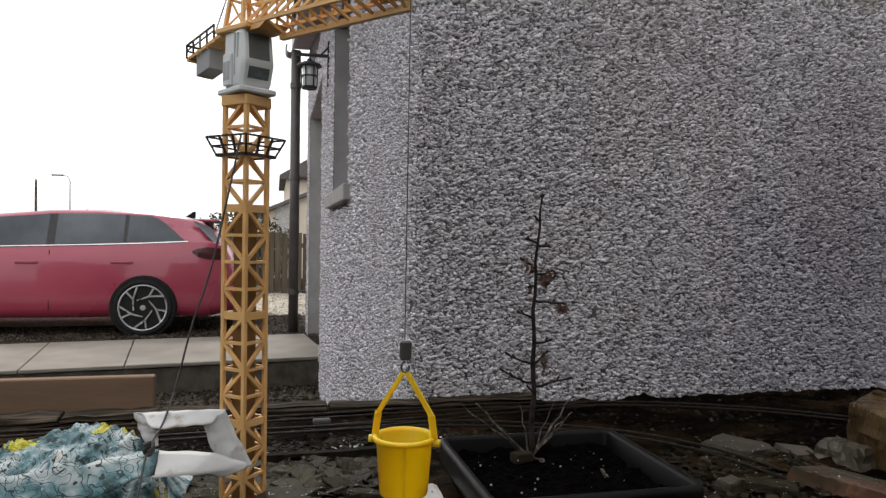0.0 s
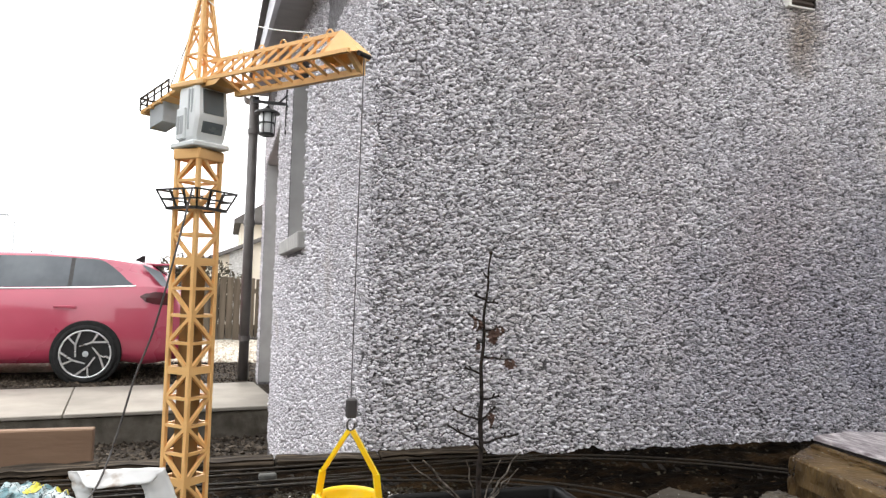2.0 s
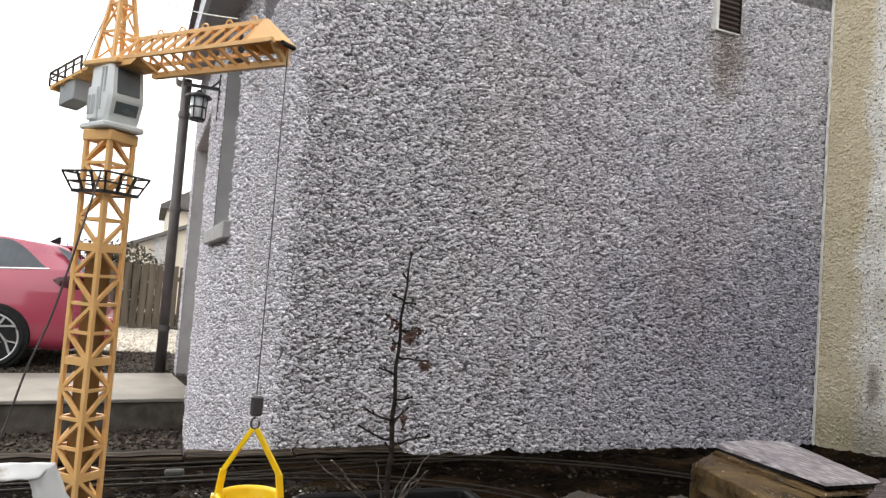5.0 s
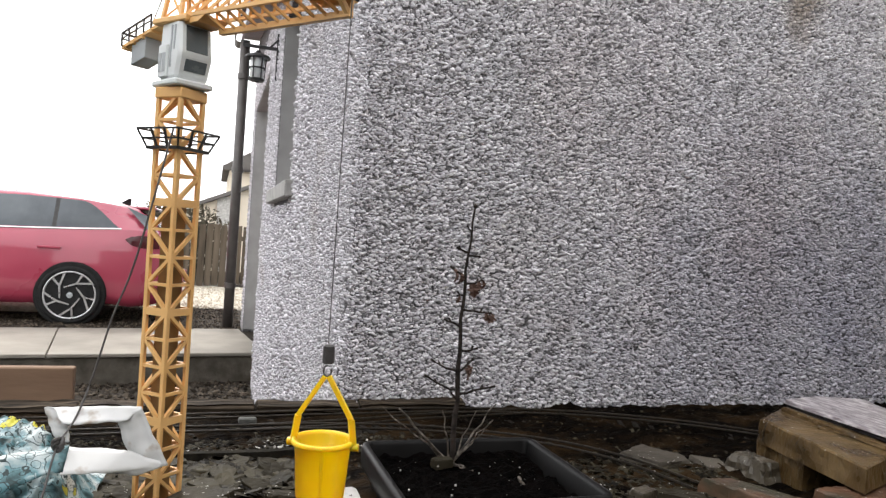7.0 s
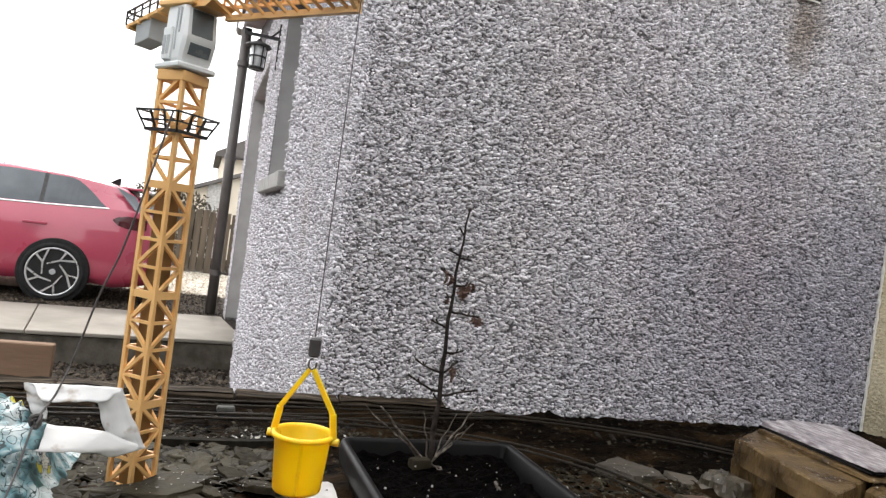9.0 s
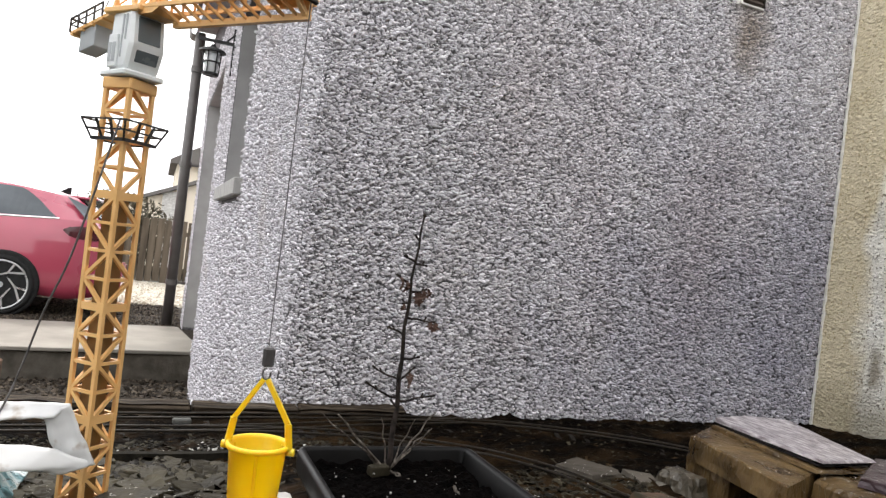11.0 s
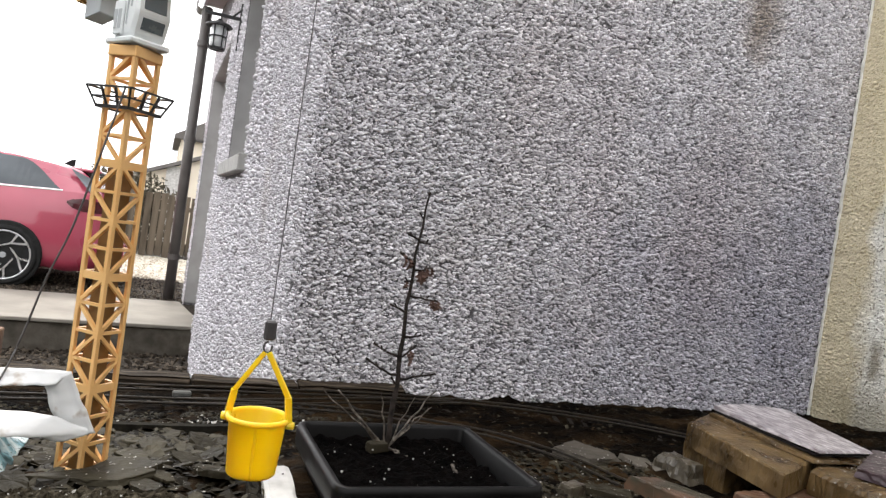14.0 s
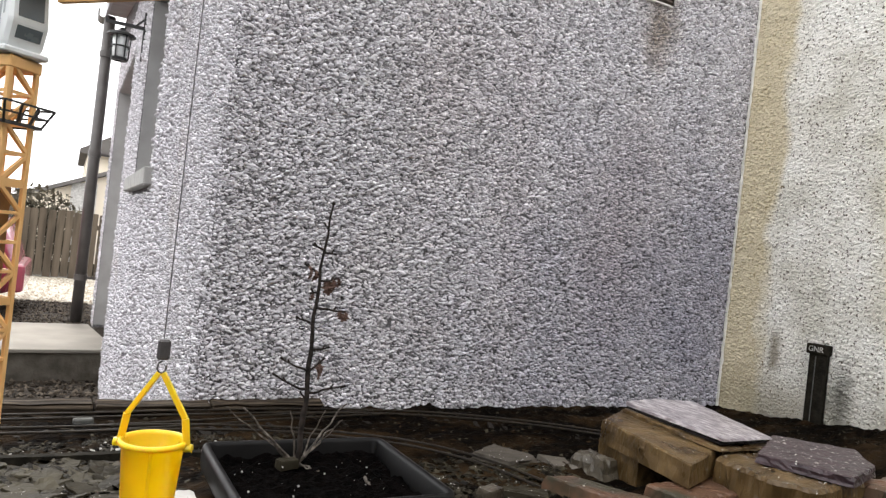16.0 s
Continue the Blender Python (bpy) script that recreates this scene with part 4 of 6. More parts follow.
hd = Vector((math.cos(radians(-25)), math.sin(radians(-25)), 0))
top = Vector((HX, HY, HOOK - 0.002))
for s in (-1, 1):
    low = Vector((HX, HY, BK_Z + BK_H - 0.007)) + hd * 0.0355 * s
    mid = Vector((HX, HY, BK_Z + BK_H + 0.024)) + hd * 0.031 * s
    h = bmesh.new()
    bar(h, low, mid, 0.007)
    bar(h, mid, top + hd * 0.002 * s, 0.0052)
    part("handle", h, BUCKET, bucket)
    part("pivot", tube(bmesh.new(), [low - hd * 0.003 * s, low + hd * 0.006 * s], 0.0045, 12), BUCKET, bucket)

# supply lead hanging from the crane
lead = bmesh.new()
ctrl = [(-0.045, 0.965, 1.35), (-0.062, 0.955, 1.26), (-0.083, 0.96, 1.165), (-0.104, 0.965, 1.1), (-0.121, 0.965, 1.03), (-0.134, 0.94, 0.981), (-0.148, 0.905, 0.952), (-0.152, 0.87, 0.915), (-0.157, 0.84, 0.885), (-0.165, 0.8, 0.862)]
cp = []
for k in range(len(ctrl) - 1):
    p0, p1, p2, p3 = (Vector(ctrl[max(0, min(len(ctrl) - 1, k + d))]) for d in (-1, 0, 1, 2))
    for j in range(5):
        t_ = j / 5
        cp.append(0.5 * (2 * p1 + (p2 - p0) * t_ + (2 * p0 - 5 * p1 + 4 * p2 - p3) * t_ ** 2 + (3 * p1 - p0 - 3 * p2 + p3) * t_ ** 3))
tube(lead, cp, 0.0013, 8)
lead_ob = thing("power_lead", "thin dark grey power lead with a knot, hanging from the crane", "cable", (-0.17, 0.88, 0.862))
part("wire", lead, CABLE, lead_ob, smooth=True)
knot = bmesh.new()
tube(knot, [(-0.147 + 0.005 * math.cos(a), 0.905 + 0.004 * math.sin(2 * a), 0.951 + 0.008 * math.sin(a) * 0.8 + 0.004 * a / 6) for a in [0.45 * j for j in range(30)]], 0.0025, 6)
part("knot", knot, CABLE, lead_ob)

# ---- planter with the sapling ----
PX0, PX1, PY0, PY1, PZ = 0.236, 0.516, 0.741, 1.006, 0.922
PCX, PCY = (PX0 + PX1) / 2, (PY0 + PY1) / 2
planter = thing("planter", "black plastic trough planter with rounded rim, full of compost", "planter", (PCX, PCY, 0.79))


def round_rect(hx, hy, r, z, n=6):
    out = []
    for cx, cy, a0 in ((hx - r, hy - r, 0), (-hx + r, hy - r, 90), (-hx + r, -hy + r, 180), (hx - r, -hy + r, 270)):
        for k in range(n + 1):
            a = radians(a0 + 90 * k / n)
            out.append(Vector((PCX + cx + r * math.cos(a), PCY + cy + r * math.sin(a), z)))
    return out


hx, hy = (PX1 - PX0) / 2, (PY1 - PY0) / 2
bm = bmesh.new()
rings = []
for ins, z in ((0.04, 0.79), (0.01, PZ - 0.036), (0.002, PZ - 0.034), (0.0, PZ - 0.026), (0.0, PZ - 0.007), (0.002, PZ - 0.001), (0.006, PZ), (0.01, PZ - 0.001), (0.0125, PZ - 0.005), (0.015, PZ - 0.03), (0.025, PZ - 0.06)):
    rings.append([bm.verts.new(p) for p in round_rect(hx - ins, hy - ins, max(0.022 - ins, 0.007), z)])
for a, b in zip(rings, rings[1:]):
    for k in range(len(a)):
        bm.faces.new((a[k], a[(k + 1) % len(a)], b[(k + 1) % len(a)], b[k]))
bm.faces.new(rings[0][::-1])
part("trough", bm, POT, planter, smooth=True)
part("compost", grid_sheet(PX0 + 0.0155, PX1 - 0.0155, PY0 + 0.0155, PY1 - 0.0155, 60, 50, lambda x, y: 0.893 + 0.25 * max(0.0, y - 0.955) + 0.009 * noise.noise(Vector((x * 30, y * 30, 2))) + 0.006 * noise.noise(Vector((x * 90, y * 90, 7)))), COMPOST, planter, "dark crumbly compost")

TB = Vector((0.368, 0.965, 0.893))
sapling = thing("oak_sapling", "bare young oak sapling with few brown withered leaves", "sapling", TB)


def trunk_at(s):
    return TB + Vector((0.004 * math.sin(s * 5.0) + 0.0016 * math.sin(s * 31.0) + 0.02 * max(0.0, (s - 0.45) / 0.55) ** 1.3, 0.01 * s, 0.388 * s))


bm = bmesh.new()
tube(bm, [trunk_at(k / 16) + Vector((0.0022 * noise.noise(Vector((k, 0, 0))), 0, 0)) for k in range(17)], [0.0047 * (1 - 0.68 * k / 16) + 0.0006 * noise.noise(Vector((k * 3.1, 5, 0))) for k in range(17)], 8)
bmesh.ops.create_icosphere(bm, subdivisions=1, radius=0.0035, matrix=Matrix.Translation(trunk_at(1.0)))
part("trunk", bm, BARK, sapling, smooth=True)
rs = random.Random(4)
twigs = [(0.82, -1, 0.024, 0.3), (0.81, 1, 0.022, -0.1), (0.9, -1, 0.008, 0.8), (0.725, -1, 0.037, 0.45), (0.7, 1, 0.03, 0.1), (0.655, -1, 0.016, -0.05), (0.6, 1, 0.046, -0.15), (0.535, -1, 0.033, 0.3), (0.44, 1, 0.027, 0.15), (0.36, -1, 0.048, 0.3), (0.35, 1, 0.036, 0.5), (0.29, -1, 0.068, 0.35), (0.275, 1, 0.058, 0.25), (0.25, -1, 0.016, 0.9)]
tips = []
for s, side, ln, up_ in twigs:
    p = trunk_at(s)
    d = Vector((side, rs.uniform(-0.5, 0.3), up_)).normalized()
    path = [p]
    for k in range(1, 6):
        bend = Vector((0, 0, -0.18 + 0.16 * k / 2)) if side < 0 else Vector((0, 0, 0.05 * k))
        path.append(path[-1] + (d + bend * 0.6 + Vector((rs.uniform(-0.15, 0.15), rs.uniform(-0.2, 0.2), rs.uniform(-0.2, 0.2)))).normalized() * ln / 5)
    bm = bmesh.new()
    tube(bm, path, [0.0024, 0.0019, 0.0017, 0.0015, 0.0014, 0.002], 6)
    q_ = path[3]
    tube(bm, [q_, q_ + Vector((side * 0.004, 0.002, 0.006))], [0.0012, 0.0015], 5)
    part("twig", bm, BARK, sapling)
    tips.append((s, side, path))


def leaf_mesh(at, size, tilt, seed):
    r = random.Random(seed)
    bm = bmesh.new()
    m = Matrix.Translation(at) @ Euler((radians(r.uniform(50, 110)), radians(tilt), radians(r.uniform(-60, 60)))).to_matrix().to_4x4()
    half = []
    for k in range(15):
        u = k / 14
        w = size * (0.05 + 0.3 * math.sin(math.pi * u ** 0.8) * (1 + 0.5 * math.sin(u * 20 + r.uniform(-0.4, 0.4))))
        half.append((u * size, w))
    mid = [bm.verts.new(m @ Vector((u, 0, 0.16 * size * math.sin(u / size * 3.4)))) for u, w in half]
    for s in (-1, 1):
        edge = [bm.verts.new(m @ Vector((u, s * w, 0.3 * size * r.uniform(0.3, 1) + 0.2 * size * math.sin(u / size * 3.4)))) for u, w in half]
        for k in range(14):
            bm.faces.new((mid[k], mid[k + 1], edge[k + 1], edge[k]))
    return bm


for k, (s, side, path) in enumerate(tips):
    for where, sz in {3: ((2, 0.018), (4, 0.02)), 4: ((2, 0.022), (4, 0.018), (5, 0.014)), 6: ((4, 0.014), (5, 0.016)), 10: ((2, 0.02), (3, 0.014)), 5: ((4, 0.012),)}.get(k, ()):
        part("leaf", leaf_mesh(path[where], sz, rs.uniform(60, 120), k * 7 + where), LEAF, sapling, "withered brown oak leaf")
for dx, dy, dz, ln, r_ in ((-0.85, -0.25, 0.85, 0.13, 0.0026), (-0.25, -0.1, 1, 0.085, 0.0016), (0.4, -0.1, 1, 0.085, 0.0014), (0.7, 0.1, 0.9, 0.11, 0.0018), (0.55, -0.3, 0.8, 0.09, 0.0014), (0.5, -0.7, -0.05, 0.04, 0.002), (0.2, -0.9, 0.1, 0.03, 0.0016), (-0.95, -0.1, 0.75, 0.14, 0.0017), (0.62, -0.2, 0.75, 0.09, 0.0012)):
    d = Vector((dx, dy, dz)).normalized()
    path = [TB + Vector((0.003 * dx, 0, 0.003)) + d * ln * k / 6 + Vector((rs.uniform(-1, 1), rs.uniform(-1, 1), rs.uniform(-1, 1))) * 0.0022 * (k > 0) for k in range(7)]
    bm = bmesh.new()
    tube(bm, path, [r_ * (1 - 0.08 * k) for k in range(7)], 6)
    part("shoot", bm, TWIG, sapling, "pale thin basal shoot")
pebble = obj("pebble", block_stone(0.03, 0.018, 0.014, 91, 0.12), SLATE)
pebble.matrix_world = pose(TB.x - 0.018, TB.y - 0.012, 0.894, 0, 0, 12)
solid(pebble, "small grey stone lying on the compost", "stone")
flecks = bmesh.new()
for k in range(34):
    x, y = rs.uniform(PX0 + 0.03, PX1 - 0.03), rs.uniform(PY0 + 0.03, PY1 - 0.03)
    bmesh.ops.create_icosphere(flecks, subdivisions=1, radius=0.0004 + 0.0014 * rs.random() ** 3, matrix=Matrix.Translation((x, y, 0.9)))
solid(obj("perlite_flecks", flecks, WHITE), "white specks scattered over the compost", "specks", kind="stuff")

dead = obj("fallen_leaf", leaf_mesh((0.44, 0.885, 0.9), 0.022, 80, 55), TWIG)
solid(dead, "small pale dried leaf lying on the compost", "leaf")

# white board beside the planter
board = block_stone(0.042, 0.21, 0.06, 17, 0.03)
wb = obj("white_block", board, WHITE)
wb.matrix_world = pose(0.204, 0.875, 0.803, 0, 0, -3)
solid(wb, "chipped white board end lying beside the planter", "board")
felt = obj("felt_strip", quad_stone([(0.155, 0.8), (0.182, 0.79), (0.182, 0.975), (0.168, 0.97)], 0.8, 0.858, 71, chip=0.006), STRIP)
solid(felt, "ragged black felt along the white board edge", "felt")


# ---- garden railway ----
def spline(ctrl, n=14):
    out = []
    for k in range(len(ctrl) - 1):
        p0, p1, p2, p3 = (Vector((*ctrl[max(0, min(len(ctrl) - 1, k + d))], 0)) for d in (-1, 0, 1, 2))
        for j in range(n):
            t_ = j / n
            out.append(0.5 * (2 * p1 + (p2 - p0) * t_ + (2 * p0 - 5 * p1 + 4 * p2 - p3) * t_ ** 2 + (3 * p1 - p0 - 3 * p2 + p3) * t_ ** 3))
    out.append(Vector((*ctrl[-1], 0)))
    return out


sleeper_me = bpy.data.meshes.new("sleeper")
sb = box(-0.006, 0.006, -0.036, 0.036, -0.004, 0.003)
sb.to_mesh(sleeper_me)
sb.free()
sleeper_me.materials.append(SLEEPER)


def railway(ctrl, label):
    tr = thing("model_track", label, "model railway", (ctrl[1][0], ctrl[1][1], BED))
    line = spline(ctrl)
    z = BED + 0.014
    for s in (-0.02, 0.02):
        side = []
        for k, p in enumerate(line):
            d = (line[min(k + 1, len(line) - 1)] - line[max(k - 1, 0)]).normalized()
            side.append(p + Vector((-d.y, d.x, 0)) * s + Vector((0, 0, z + 0.003 + 0.0012 * noise.noise(Vector((p.x * 5, p.y * 5, s))))))
        rl = bmesh.new()
        tube(rl, side, 0.003, 6)
        part("rail", rl, RAIL, tr, "dull brown metal rail")
    run = 0.0
    last = line[0]
    for k in range(1, len(line)):
        run += (line[k] - last).length
        last = line[k]
        if run > 0.032:
            run = 0.0
            d = (line[k] - line[k - 1]).normalized()
            o = new("sleeper", sleeper_me)
            o.parent = tr
            o.matrix_parent_inverse = tr.matrix_world.inverted()
            o.matrix_basis = Matrix.Translation((last.x, last.y, z - 0.02)) @ Matrix.Rotation(math.atan2(d.y, d.x), 4, "Z")
    return tr


railway([(-2.2, 1.66), (-1.2, 1.7), (-0.4, 1.745), (0.0, 1.765), (0.35, 1.788), (0.7, 1.795), (1.0, 1.75), (1.27, 1.64), (1.5, 1.47), (1.62, 1.3)], "narrow model railway track sunk in soil along the wall")
railway([(-2.2, 1.58), (-1.2, 1.6), (-0.4, 1.635), (0.0, 1.655), (0.3, 1.66), (0.56, 1.615), (0.78, 1.505), (0.91, 1.36), (0.97, 1.2), (0.99, 1.05), (0.97, 0.9)], "narrow model railway track curving away past the planter")
railway([(0.1, 1.66), (0.35, 1.69), (0.6, 1.74), (0.85, 1.77)], "short model railway crossover between the two tracks")
blk = obj("track_motor", box(-0.021, 0.021, -0.01, 0.01, 0, 0.013, 0.003), MOTOR)
blk.matrix_world = pose(0.115, 1.715, BED + 0.012, 0, 0, 4)
solid(blk, "small grey point motor box between the rails", "track part")

# timbers edging the bed
x = -2.4
k = 0
while x < 0.42:
    ln = (0.34, 0.22, 0.41, 0.27, 0.3)[k % 5]
    bm = box(-ln / 2, ln / 2, -0.035, 0.035, 0, 0.045, 0.004)
    bmesh.ops.subdivide_edges(bm, edges=bm.edges[:], cuts=5, use_grid_fill=True)
    for v in bm.verts:
        v.co += Vector((noise.noise(v.co * 25 + Vector((k, 0, 0))), noise.noise(v.co * 25 + Vector((0, k, 0))), 1.5 * noise.noise(v.co * 25 + Vector((0, 0, k))))) * 0.006 + Vector((0, -0.004 * math.sin(v.co.z * 420 + k), 0)) * (abs(v.co.y) > 0.03)
    o = obj("edging_timber", bm, TIMBER)
    o.matrix_world = pose(x + ln / 2, 1.868 - 0.004 * (k % 3), BED - 0.02 + 0.004 * (k % 2), 0, 0.6 * (k % 3 - 1), -0.8)
    solid(o, "weathered dark timber length edging the raised bed", "timber", "edging timbers")
    x += ln + 0.004
    k += 1
bm = box(-2.2, 0.33, 1.476, 1.494, BED - 0.02, BED + 0.017)
bmesh.ops.subdivide_edges(bm, edges=[e for e in bm.edges if abs((e.verts[0].co - e.verts[1].co).x) > 1], cuts=40)
for v in bm.verts:
    v.co += Vector((0, 0.006 * noise.noise(Vector((v.co.x * 4, 0, 1))) + 0.03 * (v.co.x < -0.4) * -0.5, 0.009 * noise.noise(Vector((v.co.x * 13, 3, 1)))))
solid(obj("edging_strip", bm, STRIP), "dull black edging strip between track bed and slates", "edging")
plank = box(-2.6, -0.302, 1.94, 1.972, 0.7, 0.842, 0.003)
solid(obj("edging_plank", plank, PLANK), "smooth brown plank standing on edge behind the track", "plank")

# ---- slates and stones ----
slate_meshes = []
for k in range(9):
    b = slate_piece(0.09 + 0.012 * (k % 4), 0.06 + 0.01 * (k % 3), 0.009 + 0.002 * (k % 3), 40 + k, 6 + k % 3)
    me = bpy.data.meshes.new("slate")
    bmesh.ops.recalc_face_normals(b, faces=b.faces)
    b.to_mesh(me)
    b.free()
    me.materials.append(SLATE)
    slate_meshes.append(me)
placed = []
ri = random.Random(12)


def clear(x, y, r):
    if PX0 - r * 0.7 < x < PX1 + r and PY0 - r < y < PY1 + r * 0.8:
        return False
    if 0.14 < x < 0.24 and 0.7 < y < 1.0:
        return False
    if math.hypot(x - CX, y - CY) < 0.03 + r * 0.9:
        return False
    return True


for k in range(4200):
    x, y = ri.uniform(-0.75, 0.22), ri.uniform(0.86, 1.46)
    sc = ri.choice((0.2, 0.28, 0.38, 0.5, 0.68))
    r = 0.04 * sc
    if not clear(x, y, r) or any(math.hypot(x - a, y - b) < (r + c) * 0.72 for a, b, c in placed):
        continue
    placed.append((x, y, r))
    o = new("slate", slate_meshes[k % 9])
    o.matrix_world = pose(x, y, bed_height(x, y) - 0.002 + ri.uniform(0, 0.009), ri.uniform(-12, 17), ri.uniform(-15, 15), ri.uniform(0, 360)) @ Matrix.Scale(sc, 4)
    solid(o, "flat broken piece of wet grey slate in the heap", "slate", "slate heap")
    if len(placed) > 295:
        break
solid(obj("slate", quad_stone([(-0.11, 0.93), (-0.035, 0.957), (0.0, 1.0), (0.045, 1.006), (0.056, 0.95), (0.01, 0.912)], 0.857, 0.865, 77, chip=0.003), SLATE), "large flat wet grey slate before the crane foot", "slate", "slate heap")

tmp_r = random.Random(31)
vs, fs = [], []
for k in range(12500):
    zone = k % 5
    if zone < 2:
        x, y = tmp_r.uniform(-0.8, 0.22), tmp_r.uniform(0.7, 1.47)
    elif zone == 2:
        x, y = tmp_r.uniform(-0.9, 0.6), tmp_r.uniform(1.5, 1.62)
    elif zone == 3:
        x, y = tmp_r.uniform(0.5, 1.1), tmp_r.uniform(0.8, 1.4)
    else:
        x, y = tmp_r.uniform(-0.9, 2.3), tmp_r.uniform(1.1, 1.87)
    if PX0 - 0.004 < x < PX1 + 0.004 and PY0 < y < PY1:
        continue
    s = (tmp_r.uniform(0.004, 0.016) if zone < 2 else tmp_r.uniform(0.002, 0.0085) * (1.3 if zone == 3 else 0.8))
    c = Vector((x, y, bed_height(x, y) + 0.016 * noise.noise(Vector((x * 9, y * 9, 0))) + 0.001))
    m = Matrix.Translation(c) @ Euler((tmp_r.uniform(-0.6, 0.6), tmp_r.uniform(-0.6, 0.6), tmp_r.uniform(0, 6.3))).to_matrix().to_4x4()
    n0 = len(vs)
    for px, py in ((-1, -0.7), (0.9, -0.8), (1.1, 0.6), (-0.6, 0.9)):
        vs.append(m @ Vector((px * s * tmp_r.uniform(0.7, 1.2), py * s * tmp_r.uniform(0.7, 1.2), 0)))
    vs.append(m @ Vector((tmp_r.uniform(-0.4, 0.4) * s, tmp_r.uniform(-0.4, 0.4) * s, s * 0.32)))
    fs += [(n0, n0 + 1, n0 + 4), (n0 + 1, n0 + 2, n0 + 4), (n0 + 2, n0 + 3, n0 + 4), (n0 + 3, n0, n0 + 4)]
me = bpy.data.meshes.new("slate_chips")
me.from_pydata([tuple(v) for v in vs], [], fs)
solid(obj("slate_chips", me, SLATE_BITS), "small slate chips strewn over the bed", "gravel", kind="stuff")


def put_stone(name, bm, mat, at, turn, label, category="stone", tilt=(0, 0), group="stone stack"):
    o = obj(name, bm, mat)
    o.matrix_world = pose(*at, *tilt, turn)
    return solid(o, label, category, group)


# stone edges along which pale glints are laid
STACK_EDGES = []


def lay(name, corners, z0, z1, seed, mat, label, category="stone", group="stone stack", **kw):
    STACK_EDGES.extend(zip(corners, corners[1:] + corners[:1]))
    return solid(obj(name, quad_stone(corners, z0, z1, seed, **kw), mat), label, category, group)


lay("stone", [(1.230, 1.290), (1.200, 1.120), (1.320, 1.100), (1.360, 1.280)], 0.752, 0.824, 6, SAND, "brown sandstone block under the stack", chip=0.006)
lay("stone", [(1.110, 1.010), (1.120, 0.905), (1.285, 0.915), (1.330, 1.040)], 0.755, 0.81, 7, PINKISH, "flat reddish-brown stone under the stack", chip=0.007)
lay("stone", [(1.220, 1.277), (1.170, 0.951), (1.366, 1.035), (1.436, 1.400)], 0.815, 0.868, 5, SAND, "squared wet brown sandstone block capped by a slate", chip=0.0045, slope=(0, 0.02))
lay("stone", [(1.333, 1.326), (1.308, 1.0), (1.478, 0.998), (1.575, 1.310)], 0.8685, 0.879, 8, SAND, "thin brown flagstone lying on a block", chip=0.005, slope=(0, 0.02))
lay("slate", [(1.347, 1.328), (1.326, 1.012), (1.485, 1.012), (1.57, 1.318)], 0.8805, 0.8865, 28, BLACK_SLATE, "thin near-black slate between flagstone and top slate", "slate", chip=0.003, slope=(0, 0.02))
lay("slate", [(1.347, 1.332), (1.326, 1.006), (1.492, 1.010), (1.588, 1.325), (1.480, 1.360)], 0.888, 0.8965, 9, PURPLE, "thin wet purplish slate topping the stack", "slate", chip=0.003, slope=(0, 0.02))
lay("stone", [(1.285, 0.995), (1.262, 0.860), (1.315, 0.775), (1.490, 0.790), (1.590, 0.950), (1.420, 1.065)], 0.757, 0.862, 10, SAND, "golden brown sandstone rock under a slate", chip=0.009, taper=0.006)
lay("slate", [(1.562, 1.062), (1.345, 0.940), (1.411, 0.770), (1.570, 0.820), (1.676, 0.930)], 0.8645, 0.884, 11, WET, "thick wet purple slate lying on a rock", "slate", chip=0.005)
lay("stone", [(0.934, 1.112), (1.060, 0.770), (1.165, 0.820), (0.992, 1.104)], 0.752, 0.803, 13, PINKISH, "long reddish sandstone slab before the stack", chip=0.006)
lay("stone", [(1.520, 0.840), (1.540, 0.720), (1.690, 0.700), (1.710, 0.850)], 0.757, 0.852, 15, PINKISH, "orange-brown stone beside the stack", chip=0.009)
lay("stone", [(1.124, 1.272), (1.156, 1.175), (1.208, 1.180), (1.205, 1.292)], 0.752, 0.798, 16, PALE_ROCK, "pale wet rock beside the stack", chip=0.01, taper=0.01)
lay("slate", [(0.936, 1.391), (0.985, 1.305), (1.075, 1.310), (1.085, 1.350), (1.028, 1.441)], 0.748, 0.766, 19, CONCRETE, "flat grey slate beside the curved track", "slate", "slate heap", chip=0.004)
lay("slate", [(1.085, 1.265), (1.146, 1.268), (1.165, 1.325), (1.105, 1.362)], 0.748, 0.763, 20, CONCRETE, "flat grey slate beside the curved track", "slate", "slate heap", chip=0.004)
put_stone("stone", block_stone(0.045, 0.032, 0.026, 21, 0.1), PALE_ROCK, (0.79, 1.08, 0.77), 20, "small pale stone on the gravel", group="")
put_stone("slate", slate_piece(0.11, 0.06, 0.015, 22, 7), SLATE, (0.87, 1.08, 0.77), -30, "flat grey slate on the gravel", "slate", group="slate heap")

# mossy clod before the slates
bm = grid_sheet(-0.26, 0.15, 0.6, 0.84, 190, 120, lambda x, y: 0.83 + 0.086 * max(0, 1 - ((x + 0.045) / 0.19) ** 4 - ((y - 0.725) / 0.105) ** 2) ** 0.5 + 0.008 * noise.noise(Vector((x * 45, y * 45, 1))) + 0.007 * noise.noise(Vector((x * 120, y * 120, 4))) + 0.003 * noise.noise(Vector((x * 260, y * 260, 6))))
solid(obj("moss_clod", bm, MOSS), "dark mossy clod of earth on the bed", "moss")

